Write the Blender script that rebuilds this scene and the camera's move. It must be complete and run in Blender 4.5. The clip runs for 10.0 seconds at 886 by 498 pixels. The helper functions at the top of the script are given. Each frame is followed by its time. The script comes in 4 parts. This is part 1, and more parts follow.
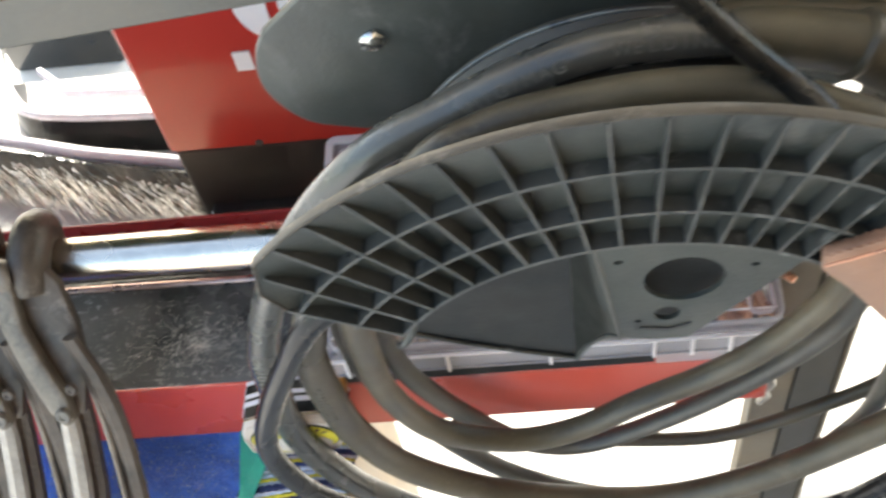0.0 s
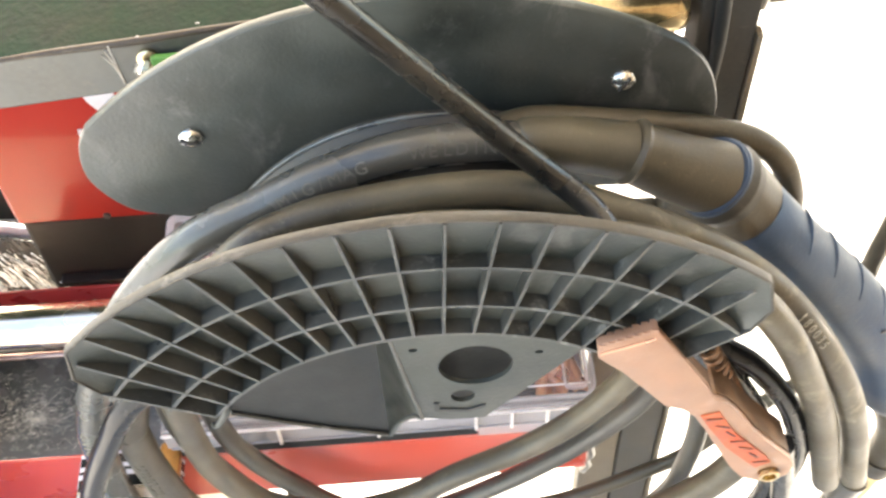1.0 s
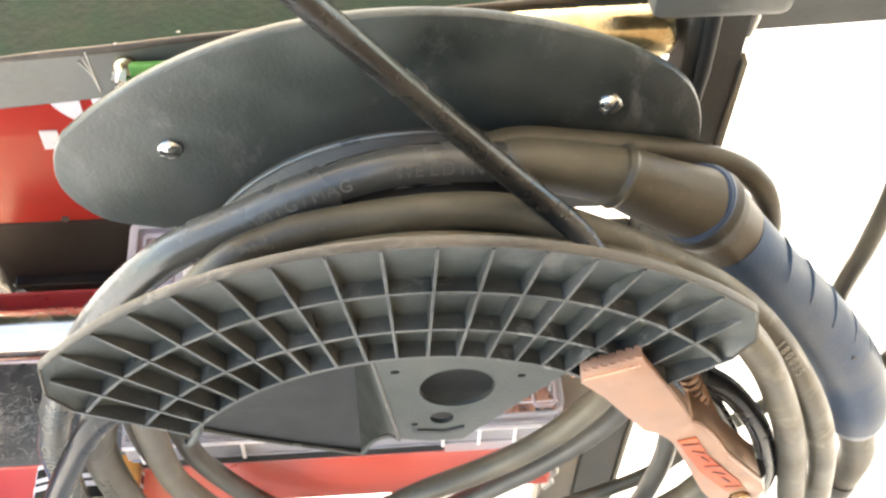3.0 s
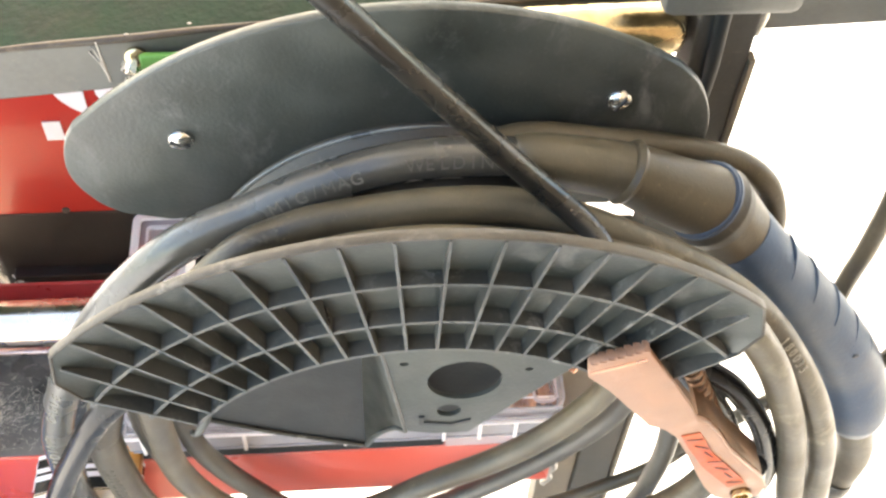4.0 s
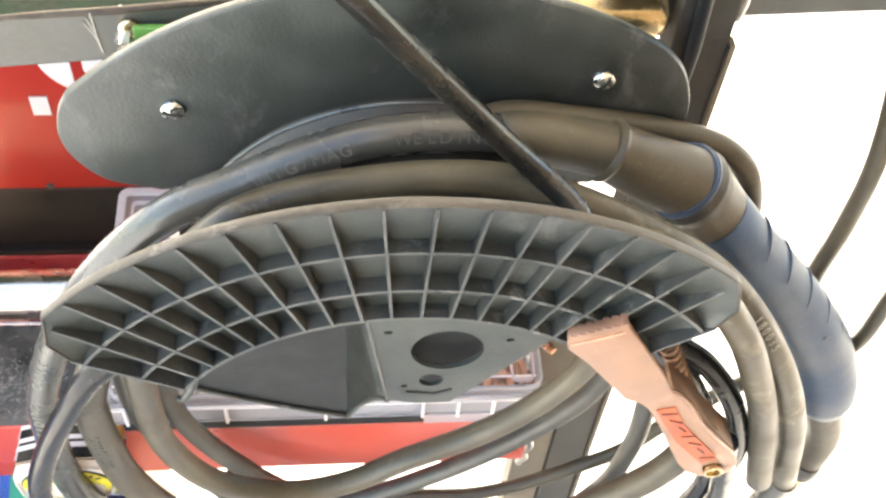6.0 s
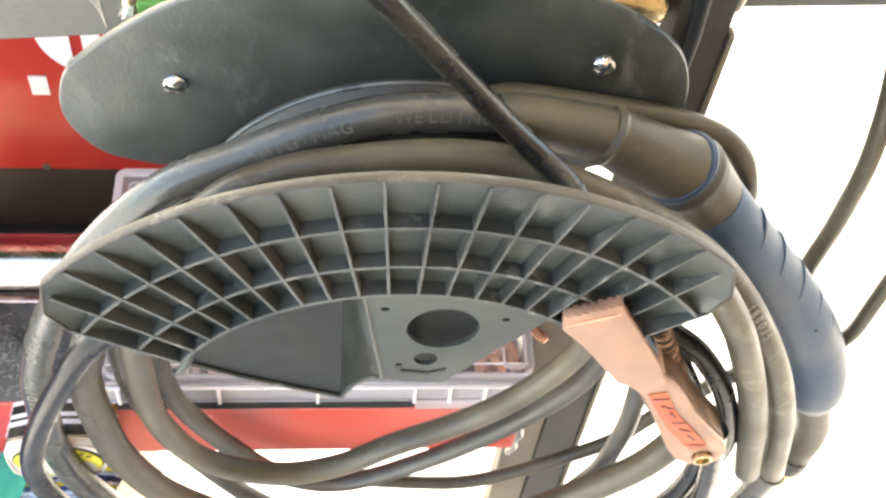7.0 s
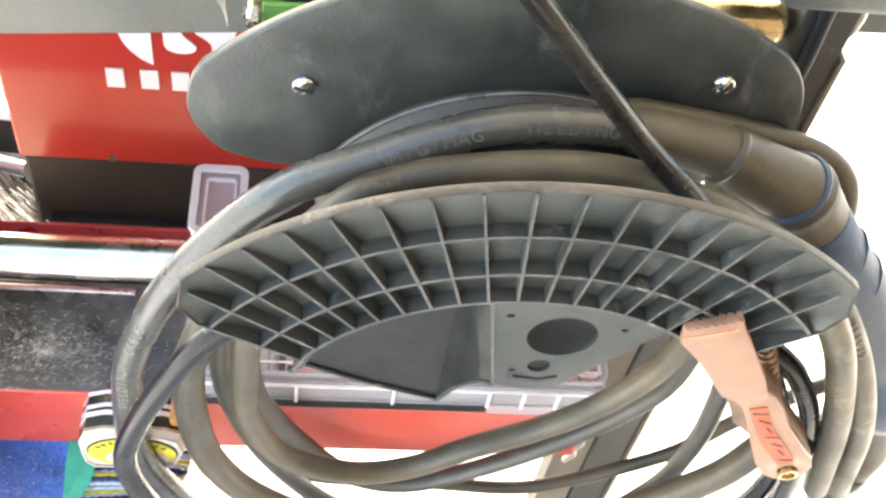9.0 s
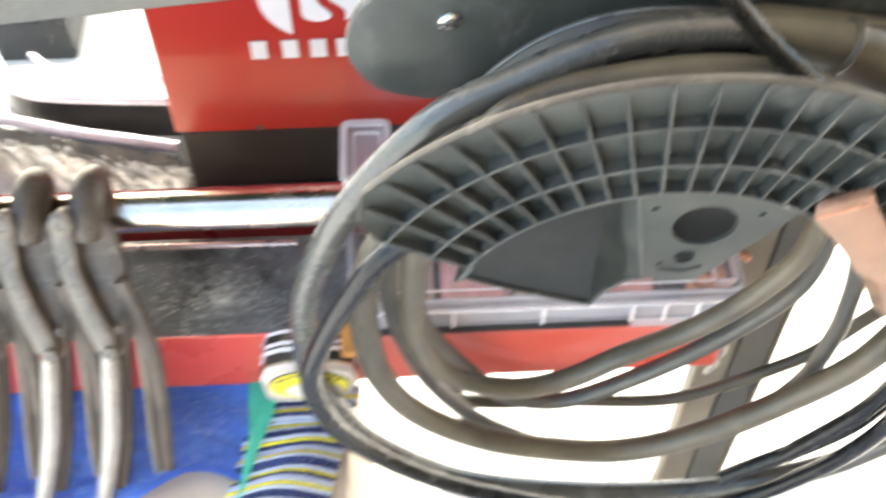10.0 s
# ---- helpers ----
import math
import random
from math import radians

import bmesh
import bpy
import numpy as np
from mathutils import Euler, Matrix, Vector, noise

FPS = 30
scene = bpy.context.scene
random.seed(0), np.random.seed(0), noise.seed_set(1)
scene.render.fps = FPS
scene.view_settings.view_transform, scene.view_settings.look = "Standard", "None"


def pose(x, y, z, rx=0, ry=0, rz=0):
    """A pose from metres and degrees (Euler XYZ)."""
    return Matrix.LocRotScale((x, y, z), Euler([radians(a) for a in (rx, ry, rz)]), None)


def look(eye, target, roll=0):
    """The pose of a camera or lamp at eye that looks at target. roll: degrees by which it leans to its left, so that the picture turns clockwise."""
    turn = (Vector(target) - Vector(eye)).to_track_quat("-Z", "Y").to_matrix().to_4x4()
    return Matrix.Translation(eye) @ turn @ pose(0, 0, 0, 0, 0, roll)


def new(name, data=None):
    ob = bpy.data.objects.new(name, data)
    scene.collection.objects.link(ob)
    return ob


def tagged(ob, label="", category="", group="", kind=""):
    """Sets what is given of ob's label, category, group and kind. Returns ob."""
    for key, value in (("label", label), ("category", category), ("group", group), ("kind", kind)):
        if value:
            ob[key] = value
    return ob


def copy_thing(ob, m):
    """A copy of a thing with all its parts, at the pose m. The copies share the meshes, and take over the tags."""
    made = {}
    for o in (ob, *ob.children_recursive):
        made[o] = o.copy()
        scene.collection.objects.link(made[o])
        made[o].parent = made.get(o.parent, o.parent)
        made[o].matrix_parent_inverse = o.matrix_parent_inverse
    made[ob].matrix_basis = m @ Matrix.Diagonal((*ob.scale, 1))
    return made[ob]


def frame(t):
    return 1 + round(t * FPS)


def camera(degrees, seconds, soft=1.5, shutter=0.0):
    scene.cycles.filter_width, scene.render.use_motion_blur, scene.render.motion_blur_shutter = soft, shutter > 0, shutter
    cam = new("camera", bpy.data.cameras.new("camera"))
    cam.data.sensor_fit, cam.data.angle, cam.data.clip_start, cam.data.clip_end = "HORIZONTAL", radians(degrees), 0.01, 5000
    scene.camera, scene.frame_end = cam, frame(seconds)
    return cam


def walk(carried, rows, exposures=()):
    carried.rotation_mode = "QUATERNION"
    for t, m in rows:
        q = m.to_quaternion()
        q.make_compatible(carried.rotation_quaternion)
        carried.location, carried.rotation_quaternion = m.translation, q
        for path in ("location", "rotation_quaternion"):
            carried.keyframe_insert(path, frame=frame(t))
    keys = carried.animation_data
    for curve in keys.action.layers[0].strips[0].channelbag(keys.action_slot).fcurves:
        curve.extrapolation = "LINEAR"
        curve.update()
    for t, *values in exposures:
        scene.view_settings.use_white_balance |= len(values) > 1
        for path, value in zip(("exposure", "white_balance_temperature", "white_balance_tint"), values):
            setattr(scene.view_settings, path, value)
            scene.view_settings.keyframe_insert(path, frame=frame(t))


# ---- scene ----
cam = camera(40.75, 10.0, soft=2.5, shutter=0.5)
PATH = [
    (0, (-0.0316, -0.3877, 1.2556), (-0.1200, 0.1641, 0.4263), -12.05),
    (0.2, (-0.0144, -0.3963, 1.2753), (-0.0907, 0.1643, 0.4507), -11.40),
    (0.5, (-0.0052, -0.4000, 1.3061), (-0.0493, 0.1875, 0.4981), -8.66),
    (1, (0.0076, -0.3976, 1.2922), (0.0181, 0.1886, 0.4821), -3.27),
    (1.5, (0.0067, -0.3916, 1.2949), (0.0330, 0.1923, 0.4835), -1.70),
    (2, (-0.0013, -0.3871, 1.2933), (0.0392, 0.1985, 0.4838), -0.10),
    (2.5, (-0.0060, -0.3860, 1.2924), (0.0455, 0.1994, 0.4833), 1.05),
    (4, (-0.0202, -0.3890, 1.2932), (0.0475, 0.1938, 0.4834), 3.26),
    (4.5, (-0.0218, -0.3930, 1.2970), (0.0487, 0.1905, 0.4880), 3.76),
    (5, (-0.0238, -0.3934, 1.2965), (0.0511, 0.1882, 0.4865), 4.37),
    (5.5, (-0.0236, -0.4007, 1.2960), (0.0561, 0.1800, 0.4858), 4.95),
    (6, (-0.0259, -0.4052, 1.2972), (0.0620, 0.1735, 0.4864), 6.01),
    (7.5, (-0.0375, -0.4228, 1.2903), (0.0646, 0.1623, 0.4857), 9.68),
    (8, (-0.0750, -0.4261, 1.2881), (0.0351, 0.1642, 0.4885), 11.44),
    (8.5, (-0.0862, -0.4225, 1.2871), (0.0253, 0.1620, 0.4834), 11.69),
    (9, (-0.0991, -0.4181, 1.2949), (0.0140, 0.1646, 0.4901), 11.54),
    (9.5, (-0.1011, -0.4328, 1.2972), (0.0097, 0.1505, 0.4925), 9.94),
    (9.7, (-0.1175, -0.4401, 1.3066), (-0.0183, 0.1342, 0.4940), 8.08),
    (10, (-0.1266, -0.4832, 1.3227), (-0.1051, 0.0902, 0.5036), -0.43),
]
EXPOSURES = [(0.0, 2.4, 7100, 6), (0.5, 2.95, 7400, 8), (1.0, 3.25, 7700, 9), (9.5, 3.38, 7400, 8), (10.0, 3.15, 7200, 7)]
walk(cam, [(t, look(eye, target, roll)) for t, eye, target, roll in PATH], EXPOSURES)

# ---- light: open sky all round, cut by an added unseen roof and walls ----
world = bpy.data.worlds.new("sky")
scene.world = world
world.use_nodes = True
wn = world.node_tree
sky = wn.nodes.new("ShaderNodeTexSky")
sky.sky_type = "NISHITA"
sky.sun_disc = False
sky.sun_elevation, sky.sun_rotation = radians(30), radians(-24)
background = wn.nodes["Background"]
background.inputs["Strength"].default_value = 0.15
wn.links.new(sky.outputs["Color"], background.inputs["Color"])
sun = new("sun", bpy.data.lights.new("sun", "SUN"))
sun.data.energy, sun.data.angle, sun.data.color = 3.2, radians(1.0), (1.0, 0.95, 0.88)
sun.matrix_world = look((-0.45, 1.0, 0.62), (0, 0, 0))


# ---- materials ----
def material(name, color, rough=0.5, metal=0.0, vary=0.25, scale=40.0, fine=400.0, bump=0.15, dust=None, dust_amount=0.0,
             coat=0.0, spec=0.5, depth=0.001, scuff=None, scuff_amount=0.0, scuff_scale=30.0, scuff_stretch=(1, 1, 1)):
    m = bpy.data.materials.new(name)
    m.use_nodes = True
    n, l = m.node_tree.nodes, m.node_tree.links
    b = n["Principled BSDF"]
    b.inputs["Roughness"].default_value, b.inputs["Metallic"].default_value = rough, metal
    b.inputs["Coat Weight"].default_value, b.inputs["Specular IOR Level"].default_value = coat, spec
    at = n.new("ShaderNodeTexCoord").outputs["Object"]

    def grain(size, detail=4.0):
        g = n.new("ShaderNodeTexNoise")
        g.inputs["Scale"].default_value, g.inputs["Detail"].default_value = size, detail
        l.new(at, g.inputs["Vector"])
        return g.outputs["Fac"]

    def ramp(fac, lo, hi, a, b2):
        r = n.new("ShaderNodeMapRange")
        r.inputs["From Min"].default_value, r.inputs["From Max"].default_value = lo, hi
        r.inputs["To Min"].default_value, r.inputs["To Max"].default_value = a, b2
        l.new(fac, r.inputs["Value"])
        return r.outputs["Result"]

    def mix(fac, a, c):
        x = n.new("ShaderNodeMix")
        x.data_type = "RGBA"
        l.new(fac, x.inputs["Factor"])
        for value, socket in ((a, x.inputs["A"]), (c, x.inputs["B"])):
            if hasattr(value, "is_output"):
                l.new(value, socket)
            else:
                socket.default_value = (*value, 1)
        return x.outputs["Result"]

    coarse, small = grain(scale), grain(fine, 3.0)
    tone = mix(ramp(coarse, 0.3, 0.7, 0, 1), [c * (1 - vary) for c in color], [min(1, c * (1 + vary)) for c in color])
    tone = mix(ramp(small, 0.35, 0.75, 0, 0.35), tone, [min(1, c * (1 + 1.2 * vary)) for c in color])
    if dust:
        tone = mix(ramp(grain(scale * 0.45, 6.0), 0.40, 0.68, 0, dust_amount), tone, dust)
        tone = mix(ramp(grain(fine * 0.6, 2.0), 0.66, 0.76, 0, dust_amount * 0.7), tone, dust)
    if scuff:
        place = n.new("ShaderNodeMapping")
        place.inputs["Scale"].default_value = scuff_stretch
        l.new(at, place.inputs["Vector"])
        streak = n.new("ShaderNodeTexNoise")
        streak.inputs["Scale"].default_value, streak.inputs["Detail"].default_value = scuff_scale, 7.0
        streak.inputs["Roughness"].default_value, streak.inputs["Distortion"].default_value = 0.72, 0.5
        l.new(place.outputs["Vector"], streak.inputs["Vector"])
        worn, where = ramp(streak.outputs["Fac"], 0.54, 0.70, 0, 1), ramp(grain(scale * 0.35, 2.0), 0.42, 0.62, 0.1, 1)
        both = n.new("ShaderNodeMath")
        both.operation = "MULTIPLY"
        l.new(worn, both.inputs[0]), l.new(where, both.inputs[1])
        tone = mix(ramp(both.outputs["Value"], 0, 1, 0, scuff_amount), tone, scuff)
    l.new(tone, b.inputs["Base Color"])
    l.new(ramp(coarse, 0.3, 0.7, max(0.03, rough - 0.1), min(1, rough + 0.12)), b.inputs["Roughness"])
    if bump:
        k = n.new("ShaderNodeBump")
        k.inputs["Strength"].default_value, k.inputs["Distance"].default_value = bump, depth
        l.new(small, k.inputs["Height"])
        l.new(k.outputs["Normal"], b.inputs["Normal"])
    return m


def glassy(name, color, rough, alpha_mix=0.6):
    m = bpy.data.materials.new(name)
    m.use_nodes = True
    n, l = m.node_tree.nodes, m.node_tree.links
    out, b = n["Material Output"], n["Principled BSDF"]
    b.inputs["Base Color"].default_value, b.inputs["Roughness"].default_value = (*color, 1), rough
    clear, both = n.new("ShaderNodeBsdfTransparent"), n.new("ShaderNodeMixShader")
    grain = n.new("ShaderNodeTexNoise")
    grain.inputs["Scale"].default_value = 90
    reach = n.new("ShaderNodeMapRange")
    reach.inputs["To Min"].default_value, reach.inputs["To Max"].default_value = alpha_mix - 0.08, alpha_mix + 0.08
    l.new(grain.outputs["Fac"], reach.inputs["Value"])
    l.new(reach.outputs["Result"], both.inputs["Fac"])
    l.new(b.outputs["BSDF"], both.inputs[1])
    l.new(clear.outputs["BSDF"], both.inputs[2])
    l.new(both.outputs["Shader"], out.inputs["Surface"])
    return m


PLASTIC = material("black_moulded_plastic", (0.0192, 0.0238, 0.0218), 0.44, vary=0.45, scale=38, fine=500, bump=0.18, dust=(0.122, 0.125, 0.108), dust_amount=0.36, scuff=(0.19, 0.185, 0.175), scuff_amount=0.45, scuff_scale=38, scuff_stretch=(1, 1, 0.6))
PLASTIC_DUSTY = material("dusty_brown_plastic", (0.035, 0.031, 0.026), 0.55, vary=0.35, scale=20, fine=400, bump=0.2, dust=(0.17, 0.145, 0.105), dust_amount=0.5, scuff=(0.30, 0.26, 0.20), scuff_amount=0.45, scuff_scale=26, scuff_stretch=(0.35, 2, 1))
RIM = material("brown_dusted_rim", (0.048, 0.041, 0.033), 0.5, vary=0.35, scale=30, fine=500, bump=0.15, dust=(0.135, 0.112, 0.084), dust_amount=0.4, spec=0.3, scuff=(0.30, 0.27, 0.23), scuff_amount=0.4, scuff_scale=70)
# pale colour that paints the highlight on the drum flare's edge
FLARE_HIGHLIGHT = material("pale_edge_highlight", (0.16, 0.16, 0.15), 0.34, vary=0.35, scale=60, bump=0.1)
PLASTIC_EDGE = material("worn_plastic_ribs", (0.035, 0.037, 0.034), 0.36, vary=0.4, scale=40, fine=500, bump=0.15, dust=(0.17, 0.165, 0.152), dust_amount=0.3, scuff=(0.42, 0.41, 0.39), scuff_amount=0.5, scuff_scale=85, scuff_stretch=(1, 1, 0.5))
# plain black plastic; in the hanger's recesses it paints their shade
PLASTIC_DARK = material("black_plastic_and_recess_shade", (0.010, 0.0118, 0.0122), 0.55, vary=0.25, dust=(0.03, 0.03, 0.029), dust_amount=0.25, spec=0.3)
RUBBER = material("dusty_rubber", (0.046, 0.042, 0.035), 0.42, vary=0.3, scale=35, fine=600, bump=0.15, dust=(0.22, 0.19, 0.145), dust_amount=0.36)
RUBBER_SMOOTH = material("smooth_grey_rubber", (0.046, 0.045, 0.041), 0.26, vary=0.25, scale=30, fine=600, bump=0.08, dust=(0.17, 0.155, 0.125), dust_amount=0.4, spec=0.6)
RUBBER_LIGHT = material("tan_dusty_rubber", (0.052, 0.042, 0.026), 0.44, vary=0.3, scale=32, fine=600, bump=0.15, dust=(0.175, 0.14, 0.085), dust_amount=0.42, scuff=(0.26, 0.22, 0.16), scuff_amount=0.2, scuff_scale=60)
RUBBER_BROWN = material("brown_dusty_rubber", (0.042, 0.035, 0.023), 0.44, vary=0.35, scale=32, fine=600, bump=0.15, dust=(0.165, 0.138, 0.088), dust_amount=0.5, scuff=(0.28, 0.24, 0.17), scuff_amount=0.5, scuff_scale=60, spec=0.38)
RUBBER_SHINY = material("shiny_black_rubber", (0.0085, 0.009, 0.0105), 0.22, vary=0.3, scale=60, bump=0.03, dust=(0.045, 0.040, 0.033), dust_amount=0.15, spec=0.22)
GRIP = material("blue_grip", (0.022, 0.052, 0.105), 0.5, vary=0.25, scale=26, dust=(0.105, 0.125, 0.145), dust_amount=0.55, spec=0.35)
GRIP_DARK = material("dark_blue_rubber", (0.014, 0.020, 0.036), 0.45, vary=0.2)
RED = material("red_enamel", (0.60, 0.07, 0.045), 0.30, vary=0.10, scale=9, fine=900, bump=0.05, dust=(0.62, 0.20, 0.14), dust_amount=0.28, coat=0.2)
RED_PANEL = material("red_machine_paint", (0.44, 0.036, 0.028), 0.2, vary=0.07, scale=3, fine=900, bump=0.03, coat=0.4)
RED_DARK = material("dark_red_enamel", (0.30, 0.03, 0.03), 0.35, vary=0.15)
WHITE = material("white_print", (0.80, 0.78, 0.79), 0.4, vary=0.04)
STEEL = material("grey_mill_steel", (0.090, 0.093, 0.088), 0.42, 0.4, vary=0.3, scale=18, fine=300, bump=0.1, dust=(0.17, 0.15, 0.125), dust_amount=0.45, scuff=(0.22, 0.21, 0.19), scuff_amount=0.5, scuff_scale=30, scuff_stretch=(0.3, 1, 1))
POST = material("dark_painted_steel", (0.044, 0.041, 0.035), 0.5, 0.0, vary=0.3, scale=25, dust=(0.12, 0.105, 0.082), dust_amount=0.4, spec=0.25)
POST_TAN = material("dusty_tan_steel", (0.125, 0.100, 0.072), 0.55, 0.0, vary=0.3, scale=20, dust=(0.25, 0.21, 0.155), dust_amount=0.45, spec=0.25)
WELD = material("grey_weld_bead", (0.33, 0.31, 0.28), 0.4, 0.8, vary=0.4, scale=120, bump=0.5)
CHROME = material("chrome_tube", (0.62, 0.53, 0.44), 0.2, 1.0, vary=0.2, scale=25, bump=0.05, scuff=(0.36, 0.28, 0.20), scuff_amount=0.5, scuff_scale=20, scuff_stretch=(0.25, 2, 2))
RODDING = material("pinkish_steel", (0.42, 0.30, 0.28), 0.3, 0.8, vary=0.35, scale=60, bump=0.1)
ZINC = material("zinc_screw", (0.70, 0.69, 0.66), 0.22, 1.0, vary=0.1, scale=200, bump=0.06)
GREEN = material("green_hammered_paint", (0.006, 0.018, 0.009), 0.55, vary=0.5, scale=40, fine=220, bump=0.5, dust=(0.020, 0.022, 0.012), dust_amount=0.4, spec=0.08, scuff=(0.05, 0.042, 0.022), scuff_amount=0.4, scuff_scale=25)
RUST = material("rusty_worn_edge", (0.045, 0.031, 0.020), 0.6, 0.1, vary=0.5, scale=45, fine=300, bump=0.5, dust=(0.10, 0.078, 0.052), dust_amount=0.5, scuff=(0.26, 0.22, 0.17), scuff_amount=0.45, scuff_scale=60)
GREEN_BRIGHT = material("bright_green_paint", (0.09, 0.24, 0.05), 0.4, vary=0.2)
BRASS = material("polished_brass", (0.60, 0.48, 0.29), 0.24, 1.0, vary=0.35, scale=45, bump=0.15, scuff=(0.40, 0.28, 0.17), scuff_amount=0.7, scuff_scale=25)
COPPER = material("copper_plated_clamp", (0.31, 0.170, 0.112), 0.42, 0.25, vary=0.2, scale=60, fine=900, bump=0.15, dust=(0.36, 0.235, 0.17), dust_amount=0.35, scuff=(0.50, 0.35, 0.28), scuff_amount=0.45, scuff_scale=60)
# brown of the spring; on the clamp it paints the copper's shaded faces
COPPER_DARK = material("brown_spring_and_shaded_copper", (0.20, 0.115, 0.068), 0.38, 0.6, vary=0.35, scale=60)
COPPER_TIP = material("copper_tips", (0.72, 0.36, 0.22), 0.3, 0.8, vary=0.15, scale=80)
LABEL_ORANGE = material("orange_label", (0.40, 0.060, 0.016), 0.4, vary=0.3, scale=120, dust=(0.48, 0.14, 0.05), dust_amount=0.4)
PRINT = material("grey_cable_print", (0.088, 0.082, 0.069), 0.6, vary=0.15)
PRINT_SOFT = material("rubbed_cable_print", (0.125, 0.117, 0.10), 0.6, vary=0.2)
PRINT_MID = material("faded_cable_print", (0.19, 0.178, 0.152), 0.6, vary=0.2)
PRINT_PALE = material("pale_cable_print", (0.30, 0.28, 0.24), 0.6, vary=0.15)
INK = material("dark_red_ink", (0.060, 0.012, 0.010), 0.5)
BLACKINK = material("black_ink", (0.02, 0.02, 0.02), 0.5)
SHELF_BLACK = material("black_scuffed_sheet", (0.070, 0.074, 0.076), 0.32, 0.1, vary=0.35, scale=30, fine=160, bump=0.3, dust=(0.26, 0.26, 0.255), dust_amount=0.45, scuff=(0.8, 0.8, 0.79), scuff_amount=0.8, scuff_scale=170, scuff_stretch=(0.7, 1.2, 1))
WELDER_BLACK = material("black_ribbed_case", (0.022, 0.022, 0.022), 0.45, vary=0.2)
CLEAR = glassy("clear_plastic", (0.62, 0.55, 0.57), 0.12, 0.88)
CLEAR_EDGE = glassy("clear_plastic_edge", (0.60, 0.57, 0.60), 0.2, 0.55)
PINKISH = glassy("milky_pink_plastic", (0.74, 0.60, 0.60), 0.3, 0.35)
MILKY = material("milky_polypropylene", (0.86, 0.80, 0.79), 0.35, vary=0.05)
FOAM = material("dusky_pink_contents", (0.72, 0.33, 0.30), 0.6, vary=0.3, scale=60)
BLUE_TOWEL = material("blue_terry", (0.15, 0.33, 1.0), 0.9, vary=0.12, scale=150, fine=420, bump=0.6, depth=0.003, scuff=(0.68, 0.78, 1.0), scuff_amount=0.75, scuff_scale=160)
PILE = material("pale_blue_loops", (0.50, 0.64, 1.0), 0.9, vary=0.5, scale=200)
TEAL = material("teal_sheet", (0.10, 0.74, 0.54), 0.3, vary=0.15)
NAVY = material("navy_yarn", (0.03, 0.045, 0.13), 0.9, vary=0.3, fine=600, bump=0.6)
PALE = material("pale_blue_yarn", (0.50, 0.55, 0.66), 0.9, vary=0.15, fine=600, bump=0.6)
YELLOW = material("yellow_yarn", (0.62, 0.52, 0.045), 0.8, vary=0.3, scale=150, fine=600, bump=0.4)
BRISTLE = material("pale_bristles", (0.80, 0.76, 0.70), 0.35, vary=0.2)
BRISTLE_DARK = material("dark_bristles", (0.09, 0.075, 0.06), 0.45, vary=0.5)
CORD = material("shiny_black_cord", (0.012, 0.0115, 0.011), 0.26, vary=0.15, scale=60, bump=0.03, dust=(0.06, 0.049, 0.034), dust_amount=0.3, spec=0.55)
BLACK_GLOSS = material("black_gloss_plastic", (0.02, 0.02, 0.02), 0.15, vary=0.2, bump=0.03)
CREAM = material("cream_case_plastic", (0.60, 0.53, 0.47), 0.4, vary=0.08)
# white plastic; on the brush back it paints a bright reflection
LILAC = material("white_plastic_and_brush_reflection", (0.72, 0.69, 0.74), 0.25, vary=0.08)
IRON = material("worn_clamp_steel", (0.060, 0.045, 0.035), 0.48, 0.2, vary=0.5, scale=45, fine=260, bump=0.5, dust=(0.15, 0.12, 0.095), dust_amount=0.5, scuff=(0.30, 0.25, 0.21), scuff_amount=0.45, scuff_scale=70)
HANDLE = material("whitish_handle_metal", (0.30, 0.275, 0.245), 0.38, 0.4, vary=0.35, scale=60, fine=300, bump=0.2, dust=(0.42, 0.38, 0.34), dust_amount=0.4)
POLISHED = material("white_painted_sheet", (0.55, 0.55, 0.55), 0.3, vary=0.12, scale=12, bump=0.04)
BRIGHT_IRON = material("dull_clamp_edge", (0.15, 0.125, 0.10), 0.45, 0.25, vary=0.5, scale=50, fine=300, bump=0.4, dust=(0.28, 0.24, 0.195), dust_amount=0.45, scuff=(0.05, 0.04, 0.032), scuff_amount=0.5, scuff_scale=55)
CARD = material("cardboard", (0.58, 0.47, 0.36), 0.8, vary=0.12, scale=15)
AMBER = material("amber_plastic", (0.50, 0.22, 0.05), 0.35, vary=0.25, scale=80)
CONCRETE = material("pale_concrete", (0.83, 0.82, 0.80), 0.7, vary=0.08, scale=6, fine=120, bump=0.2)
ROOFING = material("roof_boards", (0.60, 0.53, 0.43), 0.8, vary=0.15, scale=4)
PLASTER = material("brown_plaster", (0.24, 0.19, 0.14), 0.85, vary=0.15, scale=5, fine=90, bump=0.3)


# ---- geometry helpers ----
def part(name, bm, mat, parent=None, label="", smooth=None):
    me = bpy.data.meshes.new(name)
    bmesh.ops.recalc_face_normals(bm, faces=bm.faces)
    bm.to_mesh(me)
    bm.free()
    for m in mat if isinstance(mat, (list, tuple)) else (mat,):
        me.materials.append(m)
    if smooth is not None:
        me.shade_smooth()
        me.set_sharp_from_angle(angle=radians(smooth))
    ob = new(name, me)
    if parent:
        ob.parent = parent
    if label:
        ob["label"] = label
    return ob


def thing(name, label, category, group="", kind="", at=(0, 0, 0)):
    ob = new(name)
    ob.empty_display_size = 0.02
    ob.location = at
    return tagged(ob, label, category, group, kind)


